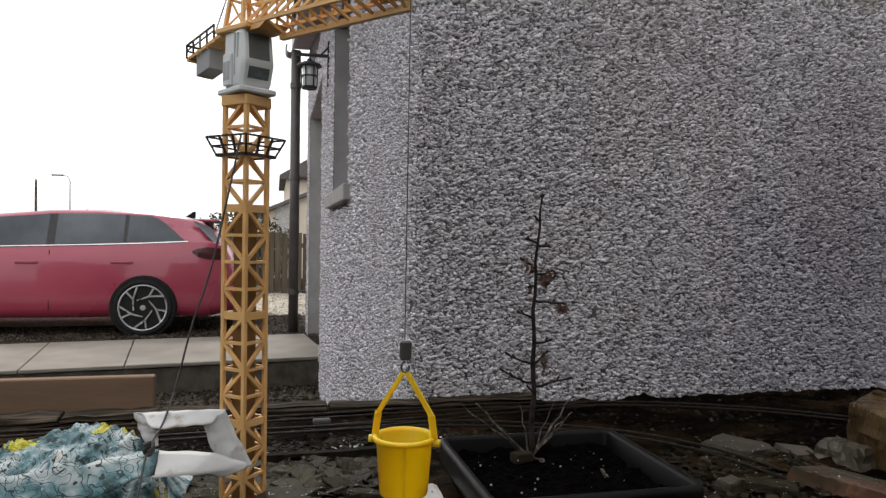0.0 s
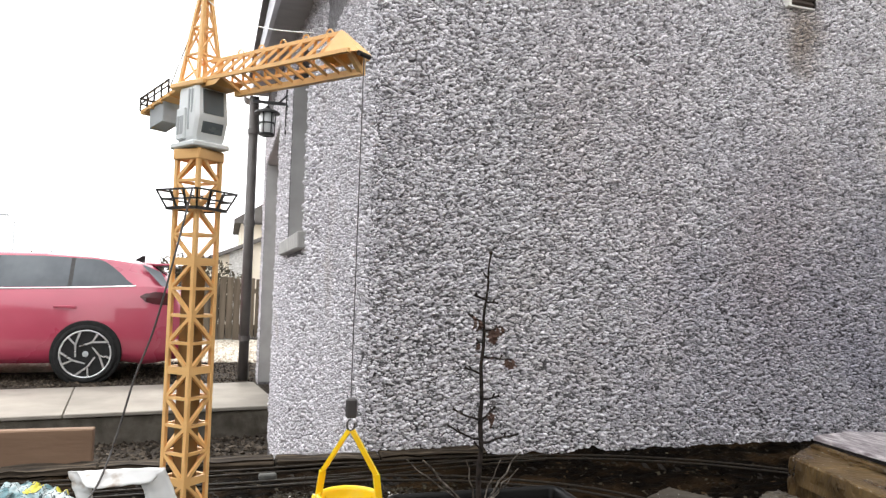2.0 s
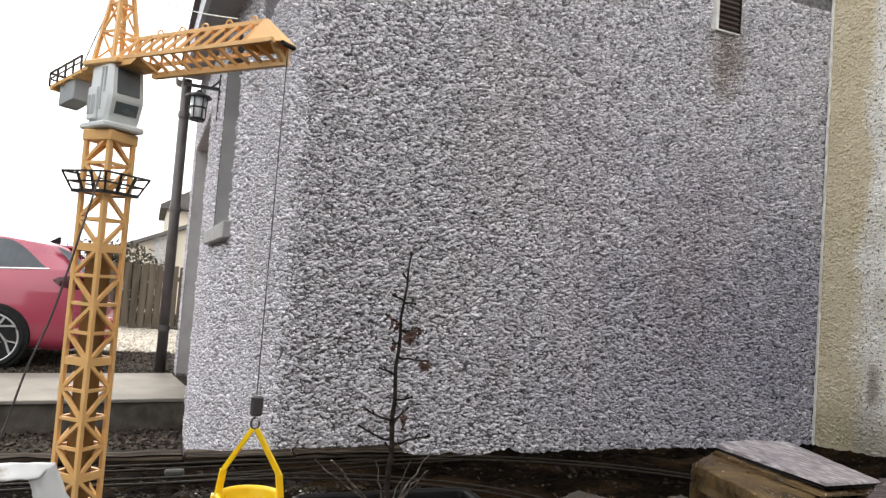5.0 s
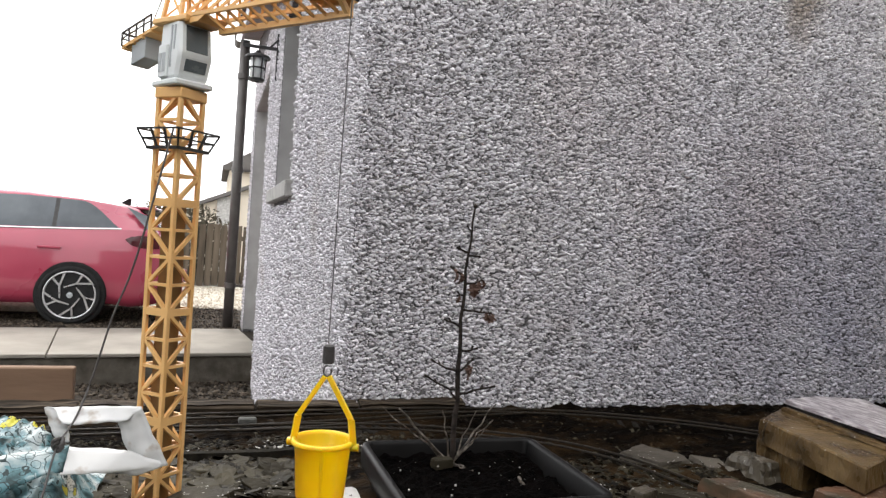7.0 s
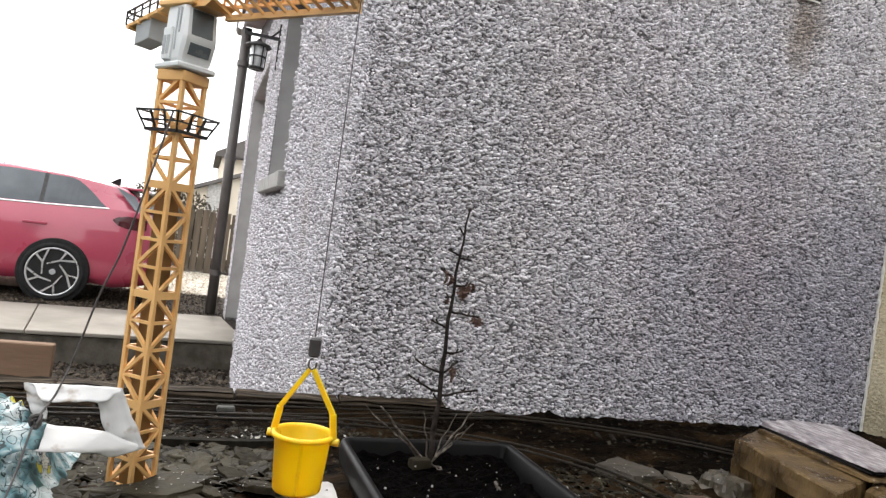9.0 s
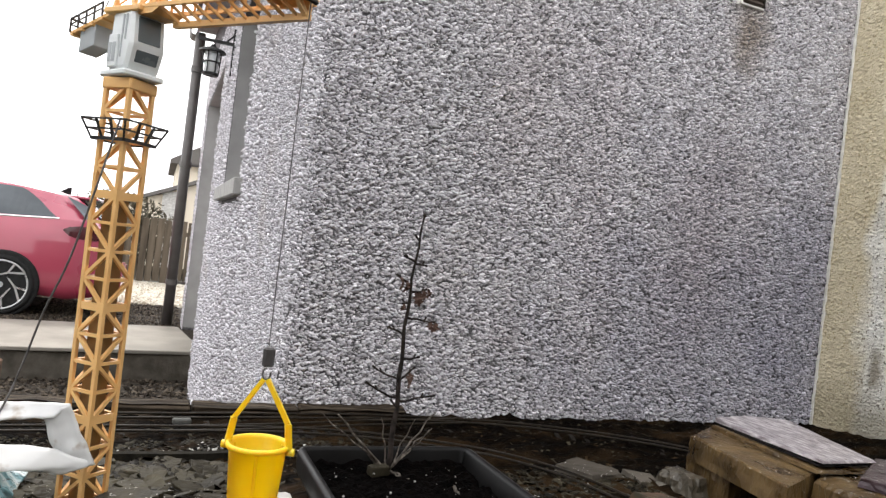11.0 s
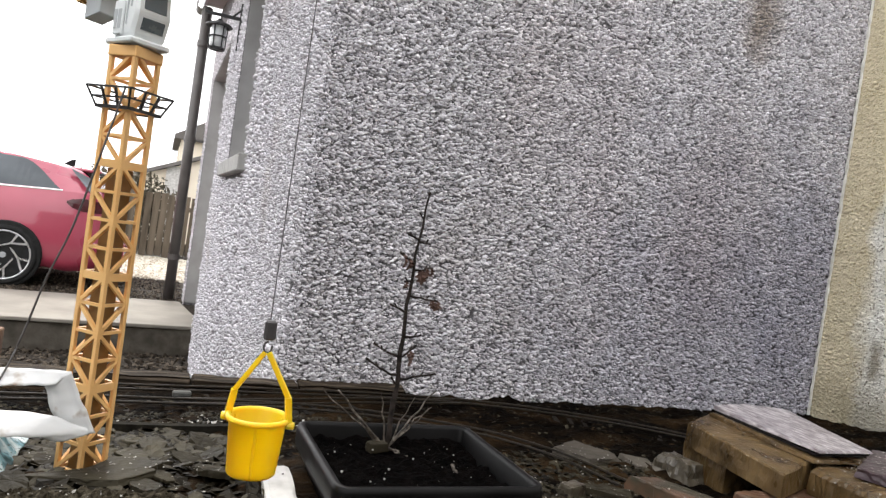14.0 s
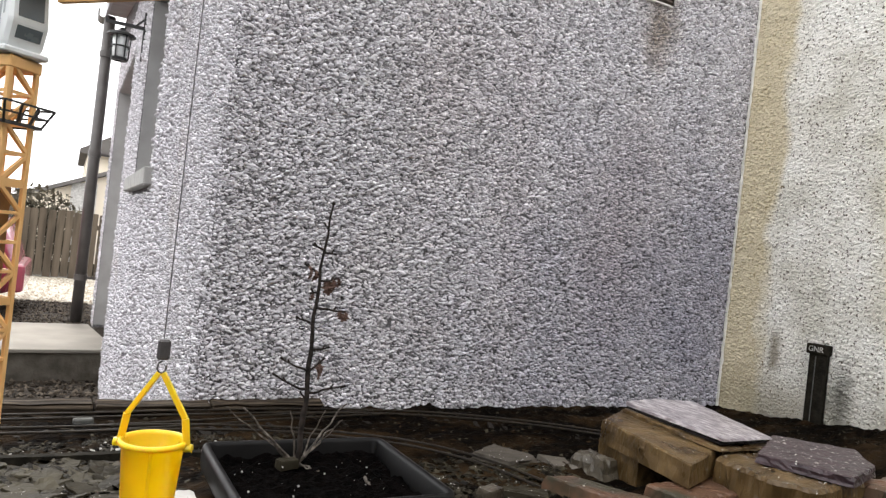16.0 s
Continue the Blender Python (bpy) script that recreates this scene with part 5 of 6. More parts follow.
# ---- cloth bag ----
cloth = bpy.data.materials.new("printed_cloth")
cloth.use_nodes = True
cn, cl = cloth.node_tree.nodes, cloth.node_tree.links
cpos = cn.new("ShaderNodeNewGeometry")
cwarp = cn.new("ShaderNodeTexNoise")
cwarp.inputs["Scale"].default_value = 26
cadd = cn.new("ShaderNodeMix")
cadd.data_type = "VECTOR"
cadd.inputs[0].default_value = 0.05
cl.new(cpos.outputs["Position"], cwarp.inputs["Vector"])
cl.new(cpos.outputs["Position"], cadd.inputs[4])
cl.new(cwarp.outputs["Color"], cadd.inputs[5])
def cloth_mix(fac, a, b):
    mx = cn.new("ShaderNodeMix")
    mx.data_type = "RGBA"
    cl.new(fac, mx.inputs[0])
    for k, v in ((6, a), (7, b)):
        if isinstance(v, tuple):
            mx.inputs[k].default_value = (*v, 1)
        else:
            cl.new(v, mx.inputs[k])
    return mx.outputs[2]


def cloth_math(op, a, b):
    m_ = cn.new("ShaderNodeMath")
    m_.operation = op
    cl.new(a, m_.inputs[0])
    if isinstance(b, float):
        m_.inputs[1].default_value = b
    else:
        cl.new(b, m_.inputs[1])
    return m_.outputs[0]


wash = cn.new("ShaderNodeTexNoise")
wash.inputs["Scale"].default_value = 26
wash.inputs["Detail"].default_value = 4
cl.new(cpos.outputs["Position"], wash.inputs["Vector"])
wash_ramp = cn.new("ShaderNodeValToRGB")
wash_ramp.color_ramp.elements.new(0.5)
for e_, (at_, c) in zip(wash_ramp.color_ramp.elements, ((0.36, (0.008, 0.04, 0.045)), (0.47, (0.1, 0.22, 0.25)), (0.6, (0.46, 0.52, 0.53)))):
    e_.position, e_.color = at_, (*c, 1)
cl.new(wash.outputs["Fac"], wash_ramp.inputs[0])
colour = wash_ramp.outputs[0]
# printed round motifs of two sizes, each with a dark outline
for scale_, reach_, line_w, filled, inks in (
    (110, 0.26, 0.0, 0.7, ((0.0, (0.3, 0.4, 0.42)), (0.3, (0.008, 0.035, 0.04)), (0.6, (0.1, 0.24, 0.27)), (0.88, (0.42, 0.46, 0.47)))),
    (40, 0.34, 0.04, 0.35, ((0.0, (0.24, 0.33, 0.345)), (0.3, (0.07, 0.18, 0.21)), (0.55, (0.02, 0.08, 0.075)), (0.72, (0.42, 0.38, 0.02)))),
    (20, 0.44, 0.022, 0.6, ((0.0, (0.46, 0.43, 0.02)), (0.45, (0.5, 0.51, 0.47)), (0.7, (0.02, 0.1, 0.08)), (0.84, (0.1, 0.24, 0.28)))),
):
    cells = cn.new("ShaderNodeTexVoronoi")
    cells.inputs["Scale"].default_value = scale_
    cl.new(cadd.outputs[1], cells.inputs["Vector"])
    sep = cn.new("ShaderNodeSeparateColor")
    cl.new(cells.outputs["Color"], sep.inputs[0])
    pick = cn.new("ShaderNodeValToRGB")
    pick.color_ramp.interpolation = "CONSTANT"
    pe = pick.color_ramp.elements
    while len(pe) < len(inks):
        pe.new(0.99)
    for e_, (at_, c) in zip(pe, inks):
        e_.position, e_.color = at_, (*c, 1)
    cl.new(sep.outputs[0], pick.inputs[0])
    size_ = cloth_math("MULTIPLY", sep.outputs[1], reach_ * 0.7)
    size_ = cloth_math("ADD", size_, reach_ * 0.5)
    inside = cloth_math("LESS_THAN", cells.outputs["Distance"], size_)
    ring_ = cloth_math("LESS_THAN", cells.outputs["Distance"], cloth_math("ADD", size_, line_w))
    outlined = cloth_mix(ring_, colour, (0.012, 0.03, 0.032))
    inked = cloth_mix(cloth_math("LESS_THAN", sep.outputs[2], filled), colour, pick.outputs[0])
    colour = cloth_mix(inside, outlined, inked)
# wandering drawn lines
drawn = cn.new("ShaderNodeTexNoise")
drawn.inputs["Scale"].default_value = 38
drawn.inputs["Detail"].default_value = 1
cl.new(cpos.outputs["Position"], drawn.inputs["Vector"])
for level in (0.42, 0.5, 0.6):
    gap = cloth_math("ABSOLUTE", cloth_math("SUBTRACT", drawn.outputs["Fac"], level), 0.0)
    colour = cloth_mix(cloth_math("LESS_THAN", gap, 0.006), colour, (0.01, 0.03, 0.033))
cl.new(colour, cn["Principled BSDF"].inputs["Base Color"])
cn["Principled BSDF"].inputs["Roughness"].default_value = 0.55


def heap(x, y):
    ex = 1 / (1 + math.exp((x + 0.142) / 0.012))
    ridge = 0.7 + 0.3 * math.exp(-((x + 0.23) / 0.06) ** 2) + 0.12 * math.exp(-((x + 0.4) / 0.1) ** 2)
    z = 0.85 + 0.108 * ex * ridge * math.exp(-((y - 0.985) / 0.11) ** 2)
    fold = 0.012 * noise.noise(Vector((x * 24, y * 16, 0))) + 0.01 * abs(noise.noise(Vector((x * 30, y * 26, 3)))) + 0.0075 * abs(noise.noise(Vector((x * 85, y * 60, 5)))) + 0.006 * abs(noise.noise(Vector((x * 140, y * 110, 8)))) + 0.0012 * noise.noise(Vector((x * 320, y * 260, 2)))
    return z + fold * (0.3 + ex)


bag = thing("printed_bag", "crumpled blue and yellow patterned cloth bag with white lining", "bag", (-0.35, 0.95, 0.855))
bm = grid_sheet(-0.75, -0.116, 0.76, 1.18, 280, 180, heap)
sheet = part("outer_cloth", bm, cloth, bag, smooth=True)
sol = sheet.modifiers.new("thickness", "SOLIDIFY")
sol.thickness = 0.0015


def ribbon(a, b, na, seed, wave=0.0035):
    """A strip of cloth between two edges, with small folds."""
    bm = bmesh.new()
    rows = []
    for k in range(na + 1):
        s = k / na
        def along(c):
            f = s * (len(c) - 1)
            i = min(int(f), len(c) - 2)
            return Vector(c[i]).lerp(Vector(c[i + 1]), f - i)
        p, q = along(a), along(b)
        rows.append([bm.verts.new(p.lerp(q, j / 6) + Vector((0.35, 1, 0.4)) * wave * noise.noise(Vector((s * 5, j * 0.45, seed)))) for j in range(7)])
    for r0, r1 in zip(rows, rows[1:]):
        for j in range(6):
            bm.faces.new((r0[j], r0[j + 1], r1[j + 1], r1[j]))
    return bm


for a, b, n_ in (
    ([(-0.165, 0.965, 0.985), (-0.125, 0.95, 0.99), (-0.06, 0.93, 0.994)], [(-0.15, 0.935, 0.972), (-0.12, 0.93, 0.974), (-0.075, 0.925, 0.978)], 1),
    ([(-0.176, 0.97, 0.984), (-0.168, 0.962, 0.965), (-0.156, 0.955, 0.942)], [(-0.15, 0.962, 0.986), (-0.146, 0.957, 0.964), (-0.142, 0.953, 0.945)], 4),
    ([(-0.06, 0.93, 0.994), (-0.045, 0.925, 0.962), (-0.024, 0.92, 0.922)], [(-0.088, 0.932, 0.978), (-0.076, 0.93, 0.945), (-0.056, 0.925, 0.912)], 2),
    ([(-0.024, 0.92, 0.922), (-0.07, 0.925, 0.94), (-0.14, 0.927, 0.947)], [(-0.06, 0.918, 0.91), (-0.1, 0.9, 0.922), (-0.14, 0.888, 0.926)], 3),
    ([(-0.138, 0.929, 0.948), (-0.22, 0.88, 0.948), (-0.34, 0.85, 0.944)], [(-0.138, 0.889, 0.927), (-0.22, 0.85, 0.915), (-0.34, 0.82, 0.9)], 5),
):
    if n_ == 5:
        r_ = part("turned_edge", ribbon(a, b, 40, n_, 0.009), cloth, bag, "turned-over printed edge", True)
    else:
        r_ = part("lining", ribbon(a, b, 24, n_), FABRIC_WHITE, bag, "torn white lining", True)
    s_ = r_.modifiers.new("thickness", "SOLIDIFY")
    s_.thickness = 0.0012

# ---- post by the cream wall ----
post = thing("sign_post", "short black post with lettered cap against the cream wall", "post", (RIGHT_X - 0.04, 1.48, 0.75))
part("shaft", box(RIGHT_X - 0.03, RIGHT_X - 0.004, 1.443, 1.507, 0.75, 1.03, 0.005), STRIP, post)
part("groove", box(RIGHT_X - 0.032, RIGHT_X - 0.026, 1.478, 1.481, 0.76, 1.015), MOTOR, post)
part("cap", box(RIGHT_X - 0.036, RIGHT_X - 0.003, 1.438, 1.516, 1.022, 1.058, 0.004), STRIP, post)
txt = bpy.data.curves.new("lettering", "FONT")
txt.body, txt.size, txt.align_x, txt.align_y, txt.extrude = "GNR", 0.026, "CENTER", "CENTER", 0.0006
txt.materials.append(LETTER)
tmp = bpy.data.objects.new("lettering", txt)
scene.collection.objects.link(tmp)
bpy.context.view_layer.update()
text_me = bpy.data.meshes.new_from_object(tmp.evaluated_get(bpy.context.evaluated_depsgraph_get()))
bpy.data.objects.remove(tmp)
let = obj("lettering", text_me, LETTER, None, "white hand-painted letters")
let.matrix_world = Matrix.Translation((RIGHT_X - 0.0375, 1.478, 1.04)) @ Euler((radians(90), 0, radians(-90))).to_matrix().to_4x4()
let.parent = post
let.matrix_parent_inverse = post.matrix_world.inverted()

# ---- lantern ----
LX, LY, LZ = 0.222, 5.05, 2.235
lantern = thing("wall_lantern", "black iron coach lantern on a wall bracket", "lantern", (LX, LY, LZ))
br = bmesh.new()
bar(br, (SIDE_X - 0.008, LY, 2.26), (SIDE_X - 0.008, LY, 2.58), 0.022)
bar(br, (SIDE_X - 0.01, LY, 2.475), (0.12, LY, 2.475), 0.02)
bar(br, (0.125, LY, 2.475), (0.125, LY, 2.5), 0.014)
bar(br, (SIDE_X - 0.01, LY, 2.54), (0.3, LY, 2.48), 0.012)
part("bracket", br, IRON, lantern)
bm = bmesh.new()
lathe(bm, [(0.012, 0.215), (0.02, 0.2), (0.086, 0.172), (0.09, 0.16), (0.05, 0.16)], 10, (LX, LY, LZ))
part("hood", bm, IRON, lantern)
bm = bmesh.new()
lathe(bm, [(0.02, 0.0), (0.05, 0.0), (0.055, 0.015), (0.05, 0.02)], 10, (LX, LY, LZ))
lathe(bm, [(0.058, 0.085), (0.058, 0.095), (0.05, 0.095), (0.05, 0.085)], 10, (LX, LY, LZ))
for k in range(6):
    a = k * math.pi / 3
    bar(bm, (LX + 0.052 * math.cos(a), LY + 0.052 * math.sin(a), LZ + 0.01), (LX + 0.058 * math.cos(a), LY + 0.058 * math.sin(a), LZ + 0.165), 0.008)
part("cage", bm, IRON, lantern)
bm = bmesh.new()
lathe(bm, [(0.001, 0.012), (0.044, 0.012), (0.05, 0.165), (0.001, 0.165)], 12, (LX, LY, LZ))
part("glass", bm, LAMP_GLASS, lantern, "pale glass", True)

# ---- parked car ----
GR, NEAR = 0.085, 8.2
car = thing("parked_car", "red estate car with chrome window strip and alloy wheels", "car", (-2.6, NEAR + 0.92, GR))
CARC = NEAR + 0.92
SECT = [(x if x < -1.05 else -1.05 + (x + 1.05) * 0.9, *rest) for x, *rest in [  # x, sill z, belt z, roof z, half width, roof half width
    (-5.05, 0.42, 0.62, 0.66, 0.62, 0.4), (-4.95, 0.3, 0.68, 0.74, 0.78, 0.5), (-4.7, 0.22, 0.76, 0.84, 0.87, 0.6), (-4.2, 0.275, 0.86, 0.95, 0.91, 0.66), (-3.75, 0.275, 0.92, 1.02, 0.92, 0.68),
    (-3.3, 0.275, 0.95, 1.25, 0.92, 0.64), (-2.9, 0.275, 0.97, 1.42, 0.92, 0.62), (-2.4, 0.275, 0.985, 1.475, 0.92, 0.62), (-1.9, 0.275, 1.0, 1.485, 0.92, 0.61), (-1.4, 0.28, 1.02, 1.46, 0.91, 0.6), (-1.05, 0.29, 1.04, 1.41, 0.9, 0.58),
    (-0.8, 0.26, 1.05, 1.35, 0.88, 0.55), (-0.62, 0.28, 1.04, 1.22, 0.85, 0.54), (-0.5, 0.3, 0.98, 1.06, 0.82, 0.54), (-0.38, 0.32, 0.8, 0.88, 0.76, 0.5), (-0.3, 0.4, 0.6, 0.66, 0.66, 0.44)]]


def car_section(x, zs, zb, zr, hw, rw):
    zs, zb, zr = zs, zb + 0.045, zb + 0.045 + (zr - zb) * 0.84
    pts_ = [(hw - 0.06, zs), (hw - 0.012, zs + 0.1), (hw, zs + 0.3 * (zb - zs) + 0.05), (hw - 0.006, zs + 0.72 * (zb - zs)), (hw - 0.045, zb), (hw - 0.06, zb + 0.012), (rw + 0.05, zr - 0.045), (rw, zr - 0.012), (rw * 0.5, zr)]
    return [(x, CARC - w, z) for w, z in pts_] + [(x, CARC + w, z) for w, z in reversed(pts_)]


bm = bmesh.new()
secs = [[bm.verts.new(p) for p in car_section(*s)] for s in SECT]
for a, b in zip(secs, secs[1:]):
    for k in range(len(a) - 1):
        bm.faces.new((a[k], b[k], b[k + 1], a[k + 1]))
    bm.faces.new((a[-1], b[-1], b[0], a[0]))
bm.faces.new(secs[0])
bm.faces.new(secs[-1][::-1])
part("body", bm, PAINT, car, smooth=True)


def on_side(x, f, out=0.004, side=-1):
    """A point of the window band: f 0 at the belt, 1 at the roof."""
    for s0, s1 in zip(SECT, SECT[1:]):
        if s0[0] <= x <= s1[0]:
            t_ = (x - s0[0]) / (s1[0] - s0[0])
            zb, zr, hw, rw = (s0[k] + (s1[k] - s0[k]) * t_ for k in (2, 3, 4, 5))
            zr = zb + (zr - zb) * 0.84
            w0, w1 = hw - 0.06, rw + 0.05
            return Vector((x, CARC + side * (w0 + (w1 - w0) * f + out), zb + 0.057 + (zr - 0.012 - zb) * f + 0.002))
    return Vector((x, CARC, 1))


for side in (-1, 1):
    for x0, x1, lo, hi in ((-3.35, -2.38, 0.04, 0.86), (-2.3, -1.62, 0.04, 0.87), (-1.58, -0.98, 0.04, 0.86)):
        g = bmesh.new()
        n_ = 10
        low, top_ = [], []
        for k in range(n_ + 1):
            x = x0 + (x1 - x0) * k / n_
            f1 = hi
            if x0 < -3 and x < -2.95:
                f1 = hi * (x - x0 + 0.02) / 0.42
            if x1 > -1 and x > -1.35:
                f1 = hi * max(0.06, 1 - ((x + 1.35) / 0.37) ** 1.6)
            low.append(g.verts.new(on_side(x, lo, 0.004, side)))
            top_.append(g.verts.new(on_side(x, max(f1, lo + 0.02), 0.004, side)))
        for k in range(n_):
            g.faces.new((low[k], low[k + 1], top_[k + 1], top_[k]))
        part("side_window", g, CARGLASS, car, "dark tinted glass")
    for x0, x1 in ((-2.4, -2.28), (-1.63, -1.57)):
        pl = bmesh.new()
        pv = [pl.verts.new(on_side(x, f, 0.0025, side)) for x, f in ((x0, 0.03), (x1, 0.03), (x1, 0.87), (x0, 0.87))]
        pl.faces.new(pv)
        part("door_pillar", pl, BLACK_PLASTIC, car, "black door pillar")
    st = bmesh.new()
    tube(st, [on_side(-3.35 + 2.4 * k / 20, 0.0, 0.006, side) for k in range(21)], 0.011, 6)
    part("chrome_strip", st, CHROME, car)
    for hx_ in (-2.55, -1.62):
        hnd = box(hx_ - 0.11, hx_ + 0.11, -0.012, 0.012, -0.014, 0.014, 0.005)
        bmesh.ops.translate(hnd, verts=hnd.verts, vec=(0, CARC + side * 0.915, 0.87))
        part("door_handle", hnd, PAINT, car)
    seam = bmesh.new()
    bar(seam, (-2.34, CARC + side * 0.917, 0.35), (-2.34, CARC + side * 0.885, 1.0), 0.006)
    part("door_seam", seam, TYRE, car)
    lamp = bmesh.new()
    lamp_rings = []
    for x, lo, hi, hw in ((-0.9, 0.985, 1.0, 0.885), (-0.84, 0.935, 1.03, 0.881), (-0.75, 0.91, 1.045, 0.865), (-0.68, 0.905, 1.04, 0.853), (-0.61, 0.905, 1.03, 0.836), (-0.56, 0.91, 1.02, 0.82)):
        ring_pts = []
        for z, out in ((lo, -0.03), (lo, 0.004), ((lo + hi) / 2, 0.007), (hi, -0.002), (hi, -0.04)):
            ring_pts.append(lamp.verts.new((x, CARC + side * (hw - 0.006 - 0.17 * max(0.0, z - 0.88) + out), z)))
        lamp_rings.append(ring_pts)
    for r0, r1 in zip(lamp_rings, lamp_rings[1:]):
        for k in range(5):
            lamp.faces.new((r0[k], r0[(k + 1) % 5], r1[(k + 1) % 5], r1[k]))
    lamp.faces.new(lamp_rings[0])
    lamp.faces.new(lamp_rings[-1][::-1])
    part("tail_lamp", lamp, RED_LAMP, car, "dark red tail lamp")
    quarter = bmesh.new()
    quarter.faces.new([quarter.verts.new(on_side(x, f, 0.006, side)) for x, f in ((-0.93, 0.93), (-0.72, 0.93), (-0.6, 0.1), (-0.7, 0.1))])
    part("quarter_glass", quarter, CARGLASS, car, "dark glass beside the tailgate")
rg = bmesh.new()
q0 = [rg.verts.new(p) for p in ((-0.8, CARC - 0.5, 1.345), (-0.8, CARC + 0.5, 1.345), (-0.53, CARC + 0.55, 1.1), (-0.53, CARC - 0.55, 1.1))]
rg.faces.new(q0)
part("rear_window", rg, CARGLASS, car)
part("spoiler", box(-0.97, -0.63, CARC - 0.52, CARC + 0.52, 1.333, 1.365, 0.012), PAINT, car)
part("spoiler_lip", box(-0.72, -0.6, CARC - 0.54, CARC + 0.54, 1.32, 1.338, 0.006), BLACK_PLASTIC, car, "black lip under the spoiler")
fin = bmesh.new()
prism(fin, [(-1.1, CARC - 0.012), (-0.96, CARC - 0.012), (-0.96, CARC + 0.012), (-1.1, CARC + 0.012)], 1.38, 1.46)
for v in fin.verts:
    if v.co.z > 1.43:
        v.co.x = -0.97 + (v.co.x + 1.03) * 0.2
part("aerial_fin", fin, TYRE, car, "black aerial fin")
part("rear_bumper", box(-0.55, -0.3, CARC - 0.7, CARC + 0.7, 0.32, 0.62, 0.06, seg=3), PAINT, car)
part("underbody", box(-4.7, -0.9, CARC - 0.8, CARC + 0.8, 0.32, 0.4), TYRE, car, "black underbody")


def wheel(x, y, side):
    w = thing("wheel", "", "", (x, y, GR + 0.292))
    w.parent = car
    w.matrix_parent_inverse = car.matrix_world.inverted()
    tagged(w, "alloy wheel with five-spoke star rim")
    m = Matrix.Translation((x, y, GR + 0.292)) @ Matrix.Rotation(math.pi / 2 * (1 if side < 0 else -1), 4, "X")

    def sub(name, bm, mat, smooth=False):
        bmesh.ops.transform(bm, matrix=m, verts=bm.verts)
        return part(name, bm, mat, w, smooth=smooth)
    b = bmesh.new()
    lathe(b, [(0.25, -0.2), (0.295, -0.2), (0.305, -0.17), (0.305, -0.01), (0.296, 0.012), (0.268, 0.015), (0.256, 0.0)], 40)
    sub("tyre", b, TYRE, True)
    b = bmesh.new()
    lathe(b, [(0.256, 0.0), (0.252, 0.012), (0.238, 0.006), (0.236, -0.06)], 40)
    sub("rim", b, ALLOY, True)
    b = bmesh.new()
    lathe(b, [(0.001, -0.07), (0.222, -0.06), (0.222, -0.1)], 30)
    sub("brake_disc", b, TYRE)
    b = bmesh.new()
    lathe(b, [(0.03, -0.02), (0.03, 0.0), (0.001, 0.004)], 16)
    sub("hub", b, CAB_DARK)
    def at(rad, ang, z=0.0):
        return Vector((rad * math.cos(ang), rad * math.sin(ang), z))

    def blade(p, q, w0, w1):
        """A flat bevelled spoke arm from p to q."""
        d = (q - p).normalized()
        n = Vector((-d.y, d.x, 0))
        arm = bmesh.new()
        low = [arm.verts.new(c + o - Vector((0, 0, 0.03))) for c, o in ((p, -n * w0), (p, n * w0), (q, n * w1), (q, -n * w1))]
        top = [arm.verts.new(c + o * 0.75 + Vector((0, 0, 0.004))) for c, o in ((p, -n * w0), (p, n * w0), (q, n * w1), (q, -n * w1))]
        arm.faces.new(low[::-1])
        arm.faces.new(top)
        for k in range(4):
            arm.faces.new((low[k], low[(k + 1) % 4], top[(k + 1) % 4], top[k]))
        return arm

    for k in range(5):
        a = k * 2 * math.pi / 5 + 0.75
        root, rim = at(0.1, a + 1.45), at(0.244, a)
        node = root.lerp(rim, 0.5)
        b = blade(root, node, 0.008, 0.012)
        merge(b, blade(node, at(0.244, a - 0.2), 0.011, 0.013))
        merge(b, blade(node, at(0.244, a + 0.34), 0.01, 0.013))
        sub("spoke", b, ALLOY)


for x in (-1.4, -4.1):
    for side in (-1, 1):
        arch = bmesh.new()
        lathe(arch, [(0.001, 0), (0.335, 0), (0.35, -0.02)], 40)
        bmesh.ops.transform(arch, matrix=Matrix.Translation((x, CARC + side * 0.921, GR + 0.3)) @ Matrix.Rotation(math.pi / 2 * (1 if side < 0 else -1), 4, "X"), verts=arch.verts)
        part("wheel_arch", arch, TYRE, car, "black wheel arch")
        wheel(x, CARC + side * 0.93, side)

# ---- fence, garage, houses, street lamps ----
fence = thing("fence", "dark weathered wooden picket fence across the drive", "fence", (-1, 13.2, 0.08))
fm = bpy.data.meshes.new("picket")
fb = box(-0.056, 0.056, -0.01, 0.01, 0, 1.1, 0.004)
fb.to_mesh(fm)
fb.free()
fm.materials.append(FENCE)
for k in range(62):
    o = new("picket", fm)
    o.parent = fence
    o.matrix_parent_inverse = fence.matrix_world.inverted()
    o.matrix_basis = pose(-5.2 + 0.125 * k, 13.2, 0.12 + 0.015 * math.sin(k * 2.3), 0, 0.5 * math.sin(k * 5.1), 0)
for z in (0.3, 0.95):
    part("fence_rail", box(-5.3, 2.6, 13.21, 13.25, z, z + 0.08), FENCE, fence)
for x in (-5, -3, -1, 1, 2.5):
    part("fence_post", box(x - 0.05, x + 0.05, 13.25, 13.35, 0.06, 1.2), FENCE, fence)


